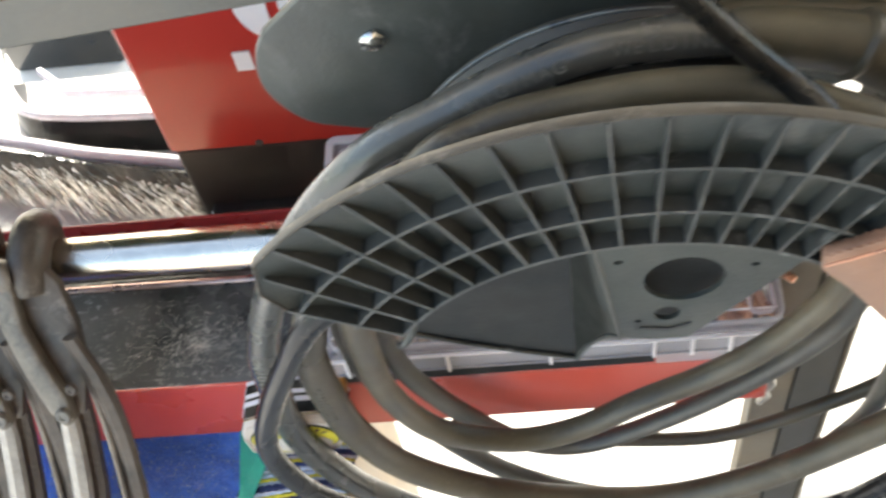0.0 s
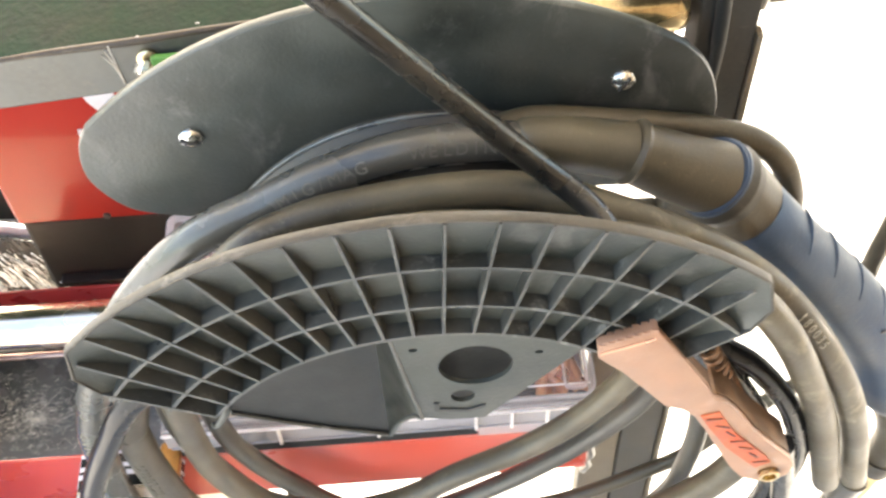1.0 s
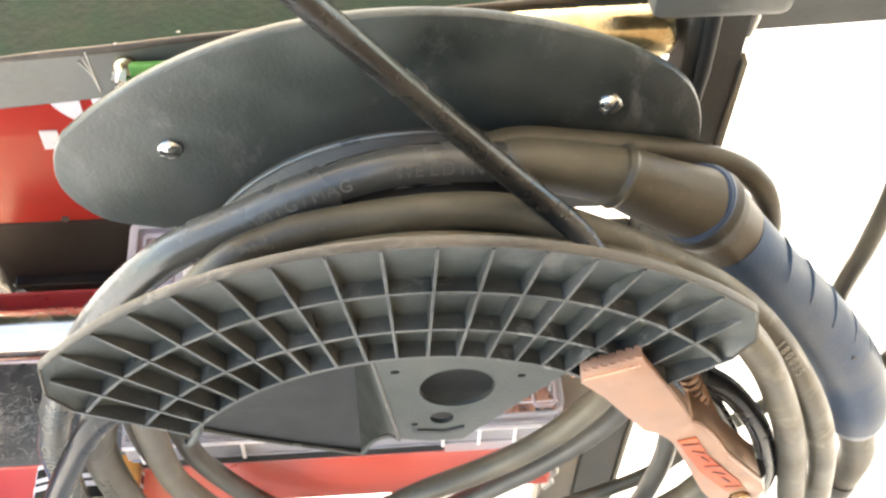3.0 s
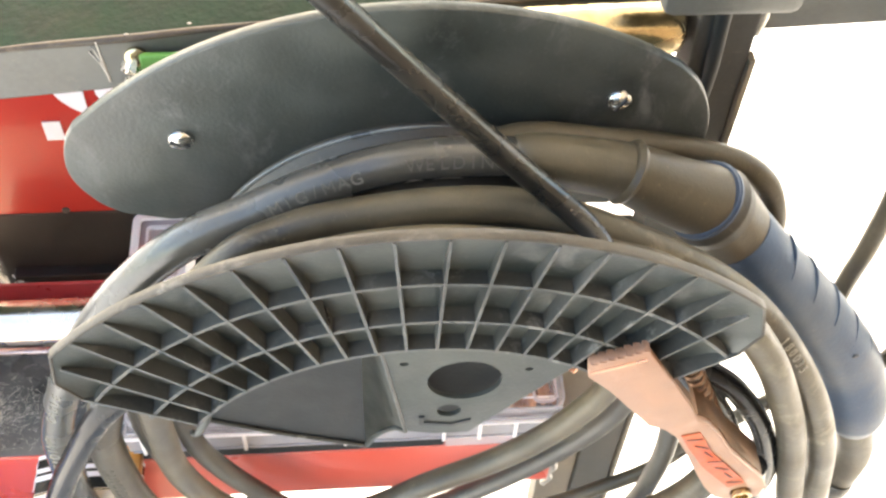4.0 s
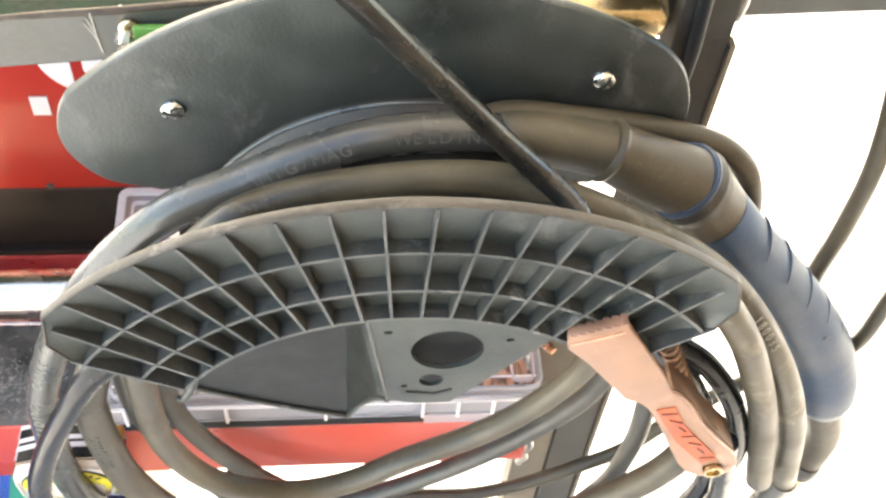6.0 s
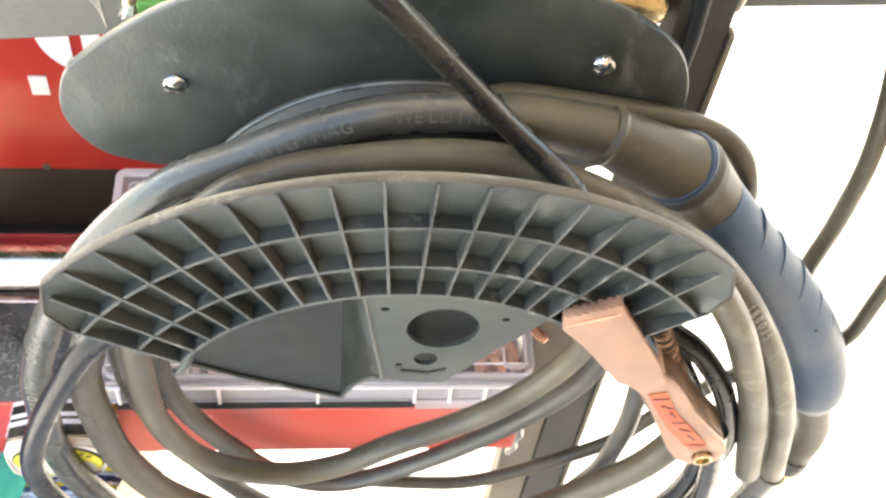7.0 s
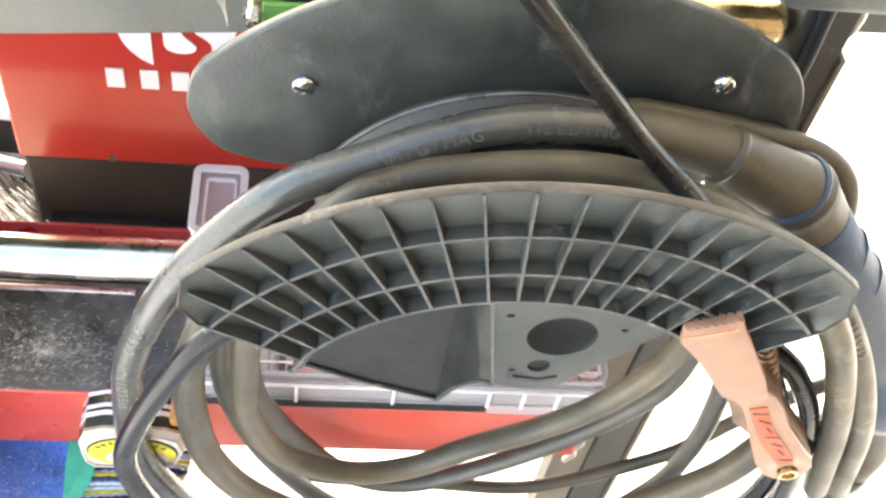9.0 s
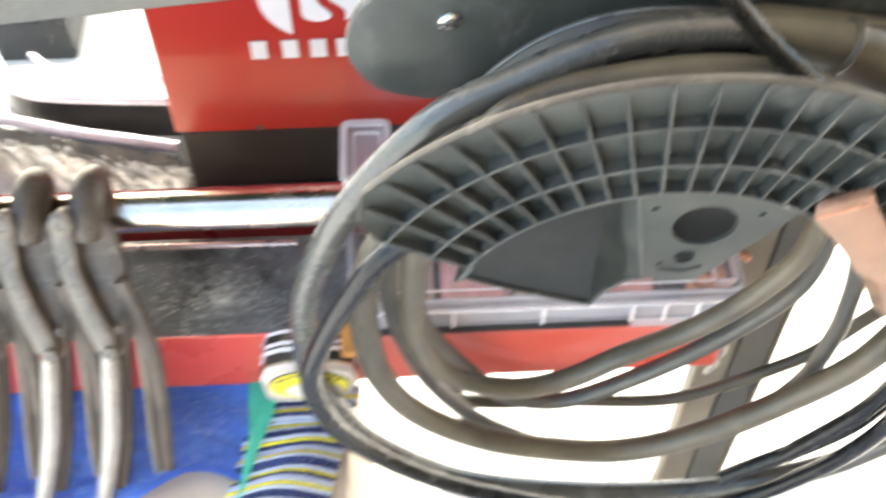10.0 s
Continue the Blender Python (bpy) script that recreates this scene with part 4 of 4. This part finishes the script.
# black strip added to paint the shaded gap under the front wall
under(part("base_strip", box((X0 + 0.004, Y0 + 0.0005, ZB + 0.0022), (0.031, Y0 + 0.0022, ZB + 0.0146), 0.0004), PLASTIC_DARK, None, "dark strip painting the shaded gap under the front wall"), organiser)
under(part("base_strip", box((0.0315, Y0 - 0.0005, ZB + 0.0022), (X1, Y0 + 0.0015, ZB + 0.0146), 0.0004), CLEAR_EDGE), organiser)
under(part("ridge", box((X0, Y0 - 0.0035, ZT - 0.0052), (X1, Y0 - 0.0012, ZT - 0.0038), 0.0004), MILKY, None, "bright moulded line below the lid"), organiser)
under(part("ridge", box((X0 + 0.003, Y0 - 0.002, ZB + 0.0160), (X1 - 0.003, Y0 - 0.0003, ZB + 0.0172), 0.0004), CLEAR_EDGE), organiser)
under(part("ridge", box((X0 + 0.003, Y0 + 0.012, ZT + 0.0002), (X1 - 0.003, Y0 + 0.0132, ZT + 0.0012), 0.0003), MILKY), organiser)
for x in (-0.168, -0.102, -0.036, 0.030, 0.054, 0.078, 0.104):
    under(part("latch_rib", box((x - 0.0011, Y0 - 0.0034, ZB + 0.0155), (x + 0.0011, Y0 - 0.0005, ZT - 0.0054), 0.0004), MILKY), organiser)
for x in (-0.102, -0.036, 0.030):
    under(part("lid_rib", box((x - 0.0008, Y0 + 0.0136, ZT + 0.0002), (x + 0.0008, Y1 - 0.003, ZT + 0.0011), 0.0003), CLEAR_EDGE), organiser)
for k in range(1, 5):
    x = X0 + k * (X1 - X0) / 5
    under(part("divider", box((x - 0.0008, Y0 + 0.003, ZB + 0.002), (x + 0.0008, Y1 - 0.003, ZT - 0.006), 0.0002), CLEAR_EDGE), organiser)


def rounded(x0, y0, x1, y1, r, n=7):
    """A rounded rectangle in the x-y plane, anticlockwise."""
    out = []
    for cx, cy, a0 in ((x1 - r, y0 + r, -90), (x1 - r, y1 - r, 0), (x0 + r, y1 - r, 90), (x0 + r, y0 + r, 180)):
        out += [(cx + r * math.cos(radians(a0 + 90 * k / n)), cy + r * math.sin(radians(a0 + 90 * k / n))) for k in range(n + 1)]
    return out


def rim_frame(x0, y0, x1, y1, r, width, z0, z1):
    """A raised rounded rim as a closed band."""
    bm = bmesh.new()
    a, b = rounded(x0, y0, x1, y1, r), rounded(x0 + width, y0 + width, x1 - width, y1 - width, max(r - width, 0.001))
    loops = [[bm.verts.new((x, y, z)) for x, y in loop] for loop, z in ((a, z0), (a, z1), (b, z1), (b, z0))]
    n = len(a)
    for p, q in zip(loops, loops[1:] + loops[:1]):
        for k in range(n):
            bm.faces.new((p[k], p[(k + 1) % n], q[(k + 1) % n], q[k]))
    return bm


under(part("lid_rim", rim_frame(X0 + 0.001, Y0 + 0.002, X1 + 0.001, Y1 + 0.001, 0.009, 0.0016, ZT + 0.0003, ZT + 0.0045), CLEAR_EDGE, None, "clear rounded rim of the lid", 50), organiser)
under(part("lid_rim", rim_frame(X1 - 0.020, Y0 + 0.008, X1 - 0.004, Y1 - 0.004, 0.005, 0.0012, ZT + 0.0003, ZT + 0.0050), PINKISH, None, "milky rounded rim", 50), organiser)
under(part("end_wall", rim_frame(X0 + 0.002, Y0 + 0.004, X1 - 0.002, Y1 - 0.001, 0.008, 0.0014, ZB + 0.002, ZT - 0.0033), CLEAR_EDGE, None, "milky rounded outer wall", 50), organiser)
tray = thing("plastic_tray", "milky translucent plastic tray with rounded corners", "tray", at=(-0.164, 0.11, 0.55))
TX0, TX1, TY0, TY1, TZ0, TZ1 = -0.183, -0.146, 0.0915, 0.151, 0.5505, 0.600
bm = bmesh.new()
loops = [[bm.verts.new((x, y, z)) for x, y in rounded(TX0, TY0, TX1, TY1, 0.007)] for z in (TZ1 - 0.0065, TZ1 - 0.0050)]
bm.faces.new(loops[0][::-1]), bm.faces.new(loops[1])
for k in range(len(loops[0])):
    n = len(loops[0])
    bm.faces.new((loops[0][k], loops[0][(k + 1) % n], loops[1][(k + 1) % n], loops[1][k]))
under(part("lid", bm, PINKISH, None, "pinkish translucent lid"), tray)
under(part("side_wall", rim_frame(TX0, TY0, TX1, TY1, 0.007, 0.0022, TZ0 + 0.0018, TZ1 - 0.003), MILKY, None, "milky side wall", 50), tray)
under(part("rim", rim_frame(TX0 - 0.0015, TY0 - 0.0015, TX1 + 0.0015, TY1 + 0.0015, 0.008, 0.0055, TZ1 - 0.0028, TZ1), MILKY, None, "broad milky rim", 50), tray)
under(part("inner_rim", rim_frame(TX0 + 0.008, TY0 + 0.006, TX1 - 0.006, TY1 - 0.009, 0.004, 0.002, TZ1 - 0.0048, TZ1 - 0.002), MILKY, None, "inner rim", 50), tray)
tips = []
for k in range(14):
    bm = lathe([(0, 0), (0.0042, 0), (0.0042, 0.026), (0.0026, 0.040), (0, 0.040)], 10)
    bm.transform(pose(0.058 + 0.0030 * k + 0.003 * random.random(), 0.022 + 0.03 * random.random(), ZB + 0.016 + 0.016 * random.random(), 78 + 16 * random.random(), 0, random.uniform(-35, 50)))
    tip = part("contact_tip", bm, COPPER_TIP, None, "", 40)
    tagged(tip, "copper welding contact tip lying in the box", "contact tip", "tips in the organiser")
for k, (x, w) in enumerate(((-0.14, 0.05), (-0.085, 0.05), (-0.03, 0.05), (0.025, 0.045))):
    bm = box((x - w / 2, -0.012, ZB + 0.0025), (x + w / 2, 0.078, ZB + 0.026 + 0.006 * (k % 2)), 0.003)
    tagged(part("parts_bag", bm, FOAM if k % 2 else CARD), "small reddish packet lying inside the clear box", "packet", "packets in the organiser")

# ---- lower left: bin with towel, rag and tape measure ----
crate = thing("cardboard_box", "pale cardboard box under the shelf", "box", at=(-0.4, -0.03, 0))
under(part("lid_panel", box((-0.75, -0.158, 0.442), (-0.188, 0.095, 0.448), 0.001), CARD), crate)
under(part("side_panel", box((-0.75, -0.158, 0.0), (-0.188, -0.152, 0.4415), 0.001), CARD), crate)
under(part("side_panel", box((-0.194, -0.1515, 0.0), (-0.188, 0.095, 0.4415), 0.001), CARD), crate)
# unseen panel, added to block ground light from the red machine front
under(part("light_block_panel", box((-0.75, 0.089, 0.0), (-0.32, 0.095, 0.4415), 0.001), CARD), crate)
bm = bmesh.new()
NX, NY = 80, 44
grid = [[bm.verts.new((-0.66 + 0.402 * i / NX + 0.004 * math.sin(j * 0.4), -0.118 + 0.16 * j / NY - 0.022 * math.sin(i * 0.062) + 0.012 * math.sin(i * 0.2),
                       0.4615 + 0.004 * math.sin(i * 0.21 + j * 0.13) + 0.009 * noise.noise((i * 0.12, j * 0.12, 0)) + 0.003 * noise.noise((i * 0.5, j * 0.5, 3)))) for j in range(NY + 1)] for i in range(NX + 1)]
loops = [[v.co.copy() for v in row] for row in grid]
for i in range(NX):
    for j in range(NY):
        bm.faces.new((grid[i][j], grid[i + 1][j], grid[i + 1][j + 1], grid[i][j + 1]))
bmesh.ops.solidify(bm, geom=bm.faces[:], thickness=0.006)
towel = part("towel", bm, BLUE_TOWEL, None, "", 80)
bm = bmesh.new()
for k in range(5200):
    i, j = random.uniform(34, NX - 1), random.uniform(2, NY - 1)
    a, b, c = loops[int(i)][int(j)], loops[int(i) + 1][int(j)], loops[int(i)][int(j) + 1]
    base = a + (b - a) * (i % 1) + (c - a) * (j % 1)
    lean = Vector((random.uniform(-1, 1), random.uniform(-1, 1), random.uniform(0.4, 1.2))) * random.uniform(0.0010, 0.0022)
    side = Vector((-lean.y, lean.x, 0.0)).normalized() * random.uniform(0.0003, 0.0006)
    foot = base - Vector((0, 0, 0.0006))
    vs = [bm.verts.new(foot - side), bm.verts.new(foot + side), bm.verts.new(foot + lean * 0.4 + Vector((0, 0, 0.0005))), bm.verts.new(base + lean)]
    for q in ((0, 1, 3), (1, 2, 3), (2, 0, 3)):
        bm.faces.new([vs[w] for w in q])
pile = part("pile", bm, PILE, None, "pale loose terry loops")
pile.parent = towel
pile["kind"] = "stuff"
tagged(towel, "bright blue terry towel lying crumpled on the box", "towel")
bm = bmesh.new()
for x, y, z in ((-0.267, -0.010, 0.476), (-0.240, -0.016, 0.480), (-0.246, -0.045, 0.476), (-0.258, -0.075, 0.470), (-0.272, -0.118, 0.466), (-0.264, -0.06, 0.474)):
    bm.verts.new((x, y, z))
bm.faces.new(bm.verts[:])
bmesh.ops.solidify(bm, geom=bm.faces[:], thickness=0.0012)
tagged(part("teal_sheet", bm, TEAL), "folded teal plastic sheet beside the towel", "sheet")
rag = thing("striped_rag", "striped knitted rag in navy, pale blue and yellow", "rag", at=(-0.235, -0.06, 0.448))
for k in range(44):
    y = -0.018 - 0.0027 * k
    x0 = -0.258 - 0.0008 * k
    pts = [(x0 + 0.0028 * i + 0.0004 * (k % 2), y + 0.0014 * math.sin(i * 0.22 + k * 0.15) + random.uniform(-0.0003, 0.0003), 0.463 + 0.015 * math.sin(i * math.pi / 31) + 0.002 * math.sin(k * 0.9) - 0.0004 * k) for i in range(30)]
    under(part("stripe", tube(pts, [0.0019 if i % 2 else 0.0012 for i in range(30)], 7, 2), (NAVY, PALE, PALE, YELLOW, PALE, NAVY, NAVY, PALE, YELLOW)[k % 9], None, "", 60), rag)
tape = thing("tape_measure", "pale tape measure with yellow oval badge and black chrome-lined bands", "tape measure", at=(-0.212, -0.035, 0.49))
body = [(-0.240, 0.505), (-0.2465, 0.513), (-0.248, 0.534), (-0.2425, 0.549), (-0.230, 0.5545), (-0.190, 0.5545), (-0.179, 0.549), (-0.1755, 0.531), (-0.182, 0.512), (-0.195, 0.505)]
under(part("body", sheet(body, -0.048, -0.013, bevel=0.004), CREAM, None, "cream case", 40), tape)


def swell(outline, by):
    """The outline grown about its middle."""
    mx, mz = sum(q[0] for q in outline) / len(outline), sum(q[1] for q in outline) / len(outline)
    return [(mx + (x - mx) * (1 + by), mz + (z - mz) * (1 + by)) for x, z in outline]


for y0, y1, by, mat, words in ((-0.0412, -0.0330, 0.006, BLACK_GLOSS, "glossy black band"), (-0.0325, -0.0295, 0.014, LILAC, "white line"), (-0.0290, -0.0270, 0.008, BLACK_GLOSS, "thin black line"),
                               (-0.0265, -0.0240, 0.014, LILAC, "white line"), (-0.0235, -0.0170, 0.006, BLACK_GLOSS, "glossy black band"), (-0.0432, -0.0417, 0.010, CHROME, "bright chrome line"), (-0.0165, -0.0140, 0.012, LILAC, "white line")):
    under(part("band", sheet(swell(body, by), y0, y1), mat, None, words, 40), tape)
under(part("face_rim", sheet(swell(body, -0.06), -0.0492, -0.0482, [swell(body, -0.10)[::-1]]), CREAM, None, "pale raised rim of the face"), tape)
under(part("badge_edge", sheet(circle(-0.2115, 0.5305, 0.0305, 36, 0.69), -0.0490, -0.0482), BLACKINK, None, "thin dark outline"), tape)
under(part("badge", sheet(circle(-0.2115, 0.5305, 0.0294, 36, 0.68), -0.0497, -0.0491), YELLOW, None, "yellow oval badge"), tape)
under(part("badge_centre", sheet(circle(-0.2085, 0.5240, 0.0215, 28, 0.56), -0.0503, -0.0498), CREAM, None, "pale centre of the badge"), tape)
for k in range(9):
    a = radians(150 - 118 * k / 8)
    bm = box((-0.0011, -0.0003, -0.0018), (0.0011, 0.0, 0.0018))
    bm.transform(Matrix.Translation((-0.2115 + 0.0255 * math.cos(a), -0.0498, 0.5305 + 0.0172 * math.sin(a))) @ pose(0, 0, 0, 0, 90 - math.degrees(a) + 12 * (k % 3 - 1), 0))
    under(part("mark", bm, INK if k % 3 else BLACKINK), tape)
under(part("lock_button", box((-0.186, -0.040, 0.5515), (-0.172, -0.014, 0.562), 0.003), AMBER, None, "amber plastic button", 40), tape)

# ---- brush and band at the far left ----
ledge = part("side_ledge", box((-0.95, 0.18, 0.345), (-0.362, 0.46, 0.36), 0.002), POLISHED)
tagged(ledge, "white painted ledge beside the welding machine", "shelf", kind="structure")
brush = thing("hand_brush", "black bench brush with frayed grey bristles", "brush", at=(-0.45, 0.3, 0.36))
BACK_LINE = [(-0.70, 0.380, 0.384), (-0.60, 0.368, 0.386), (-0.535, 0.352, 0.388), (-0.469, 0.332, 0.389), (-0.41, 0.320, 0.388), (-0.366, 0.312, 0.386)]
# white here paints the bright reflection on a black gloss back
under(part("back", tube(BACK_LINE, [0.007, 0.008, 0.0085, 0.009, 0.009, 0.008], 16, oval=0.7), LILAC, None, "glossy black back, its bright reflection painted white", 60), brush)
under(part("binding", tube([(x, y - 0.013, z - 0.002) for x, y, z in BACK_LINE], 0.0042, 10), BLACK_GLOSS, None, "black binding", 60), brush)
for mat, count, spread, words in ((BRISTLE_DARK, 4200, 0.010, "brown bristles"), (BRISTLE, 1500, 0.014, "pale frayed bristle ends")):
    bm = bmesh.new()
    line = smooth_path(BACK_LINE, 12)
    for k in range(count):
        base = line[int(random.random() * (len(line) - 1))] + Vector((random.uniform(-0.006, 0.006), -0.015 + random.uniform(-0.006, 0.004), random.uniform(-0.008, 0.004)))
        reach = random.uniform(0.3, 1.0)
        tipv = base + reach * Vector((0.074 + random.uniform(-spread, spread), -0.070 + random.uniform(-spread, spread), -0.006 + random.uniform(-spread, spread)))
        tipv.z = max(tipv.z, 0.3625)
        if mat is BRISTLE:
            base = base.lerp(tipv, random.uniform(0.45, 0.75))
        if mat is BRISTLE_DARK and k % 3 == 0:
            base = Vector((-0.366 + random.uniform(-0.012, 0.010), 0.224 + random.uniform(-0.016, 0.008), 0.398 + random.uniform(-0.014, 0.014)))
            tipv = base + Vector((0.046 + random.uniform(-0.016, 0.012), -0.028 + random.uniform(-0.014, 0.014), -0.018 + random.uniform(-0.014, 0.014)))
            tipv.z = max(tipv.z, 0.3665)
        if tipv.x > (-0.345 if tipv.y > 0.2345 else -0.300):
            continue
        wide = Vector((0.00045, 0.0003, 0.0003))
        vs = [bm.verts.new(base - wide), bm.verts.new(base + wide), bm.verts.new(base + Vector((0, 0.0006, 0.0008))), bm.verts.new(tipv)]
        for q in ((0, 1, 3), (1, 2, 3), (2, 0, 3)):
            bm.faces.new([vs[i] for i in q])
    under(part("bristles", bm, mat, None, words), brush)["kind"] = "stuff"
tub = thing("plastic_tub", "white oval plastic tub with a glossy black inside", "tub", at=(-0.46, 0.42, 0.36))
rim_line = [(-0.62, 0.60, 0.40), (-0.600, 0.52, 0.40), (-0.583, 0.460, 0.40), (-0.555, 0.405, 0.40), (-0.530, 0.382, 0.40), (-0.49, 0.372, 0.40), (-0.418, 0.366, 0.40), (-0.352, 0.362, 0.40)]
under(part("rim", tube(rim_line, [0.010, 0.010, 0.0095, 0.009, 0.009, 0.009, 0.009, 0.009], 14, oval=0.6), LILAC, None, "rounded white rim", 60), tub)
under(part("inner_rim", tube([(x + (0.024 if x < -0.5 else 0.0), y + 0.034, z - 0.006) for x, y, z in rim_line[3:]], 0.0085, 12, oval=0.5), LILAC, None, "second white ridge inside the rim", 60), tub)
wall = bmesh.new()
rows = [[wall.verts.new((x, y - dy, z)) for dy, z in ((0.004, 0.397), (0.014, 0.3605), (0.002, 0.3605), (-0.002, 0.397))] for x, y, _ in smooth_path(rim_line, 6)]
for a, b in zip(rows, rows[1:]):
    for k in range(4):
        wall.faces.new((a[k], a[(k + 1) % 4], b[(k + 1) % 4], b[k]))
wall.faces.new(rows[0]), wall.faces.new(rows[-1][::-1])
under(part("side", wall, BLACK_GLOSS, None, "glossy black side", 40), tub)
case = part("tool_case", box((-0.80, 0.82, 0.0), (-0.63, 1.02, 0.34), 0.008), BLACK_GLOSS, None, "", 40)
tagged(case, "black glossy tool case standing on the floor behind the brush", "tool case")


# ---- locking clamps hung on the bar ----
def locking_clamp(m, bright):
    ob = thing("locking_clamp", "worn steel locking pliers hung on the chrome bar", "pliers", "pliers on the bar")
    under(part("upper_jaw", tube([(0.002, 0.019, -0.010), (0.002, 0.017, 0.012), (0.002, 0.002, 0.0245), (0.001, -0.016, 0.020), (0.0, -0.026, 0.008)], [0.006, 0.010, 0.0125, 0.0125, 0.011], 12, oval=1.3), IRON, None, "forged rounded jaw", 60), ob)
    along = Vector((0.006, -0.054, -0.072)).normalized()
    out = Vector((1, 0, 0)).cross(along).normalized()
    seat = Matrix((Vector((1, 0, 0)), out, along)).transposed().to_4x4()
    seat.translation = (0.0, -0.022, 0.016)
    cheek = [(-0.011, -0.006), (0.010, -0.010), (0.019, 0.004), (0.023, 0.030), (0.022, 0.060), (0.016, 0.080), (0.012, 0.094), (0.003, 0.094), (-0.004, 0.072), (-0.012, 0.045), (-0.015, 0.015)]
    bm = sheet(cheek, -0.003, 0.006, bevel=0.002)
    bm.transform(seat)
    under(part("body", bm, IRON, None, "broad brown worn body", 40), ob)
    bar_edge = [(-0.019, -0.012), (-0.011, -0.017), (-0.004, -0.012), (-0.005, 0.006), (-0.006, 0.028), (0.000, 0.052), (0.008, 0.076), (0.010, 0.093), (0.002, 0.098), (-0.006, 0.086), (-0.014, 0.060), (-0.020, 0.030), (-0.021, 0.006)]
    bm = sheet(bar_edge, -0.0145, -0.0032, bevel=0.0028)
    bm.transform(seat)
    under(part("body_edge", bm, BRIGHT_IRON, None, "dull bright worn arm", 40), ob)
    for x, z, r, mat, words in ((-0.0115, -0.006, 0.0085, BRIGHT_IRON, "round pivot head"), (0.004, 0.088, 0.0055, BRIGHT_IRON, "rivet head"), (0.014, 0.070, 0.0040, IRON, "rivet head")):
        bm = lathe([(0, 0), (r, 0), (r, 0.002), (r * 0.75, 0.0036), (r * 0.4, 0.0036), (r * 0.35, 0.0028), (0, 0.0028)], 16)
        bm.transform(seat @ pose(x, -0.0146, z, 90, 0, 0))
        under(part("rivet", bm, mat, None, words, 40), ob)
    under(part("handle", tube([(0.004, -0.074, -0.054), (0.003, -0.084, -0.075), (-0.006, -0.108, -0.13), (-0.020, -0.134, -0.182)], [0.0050, 0.0070, 0.0072, 0.0066], 8, oval=0.8), bright, None, "straight bright handle", 30), ob)
    # darker tube paints the shaded side of the bright handle
    under(part("inner_handle", tube([(0.013, -0.064, -0.054), (0.010, -0.074, -0.080), (0.002, -0.098, -0.136), (-0.010, -0.122, -0.186)], [0.0050, 0.0060, 0.0062, 0.0056], 8, oval=0.9), IRON, None, "inner side of the handle, its shade put into dark steel", 30), ob)
    under(part("release_lever", tube([(0.022, -0.052, -0.008), (0.030, -0.066, -0.040), (0.033, -0.082, -0.080), (0.030, -0.104, -0.134), (0.028, -0.118, -0.166)], [0.0055, 0.0080, 0.0078, 0.0078, 0.0070], 8, oval=0.7), IRON, None, "brown stamped release lever", 30), ob)
    under(part("lever_edge", tube([(0.024, -0.062, -0.030), (0.026, -0.086, -0.080), (0.023, -0.110, -0.134), (0.022, -0.123, -0.164)], [0.0016, 0.0022, 0.0022, 0.0018], 8), BRIGHT_IRON, None, "rubbed edge of the lever", 60), ob)
    ob.matrix_basis = m
    return ob


first = locking_clamp(pose(-0.352, 0.029, 0.650, 0, 0, 0), HANDLE)
for x, spin in ((-0.392, 2), (-0.434, 4)):
    copy_thing(first, pose(x, 0.029, 0.650, 0, spin, 0))
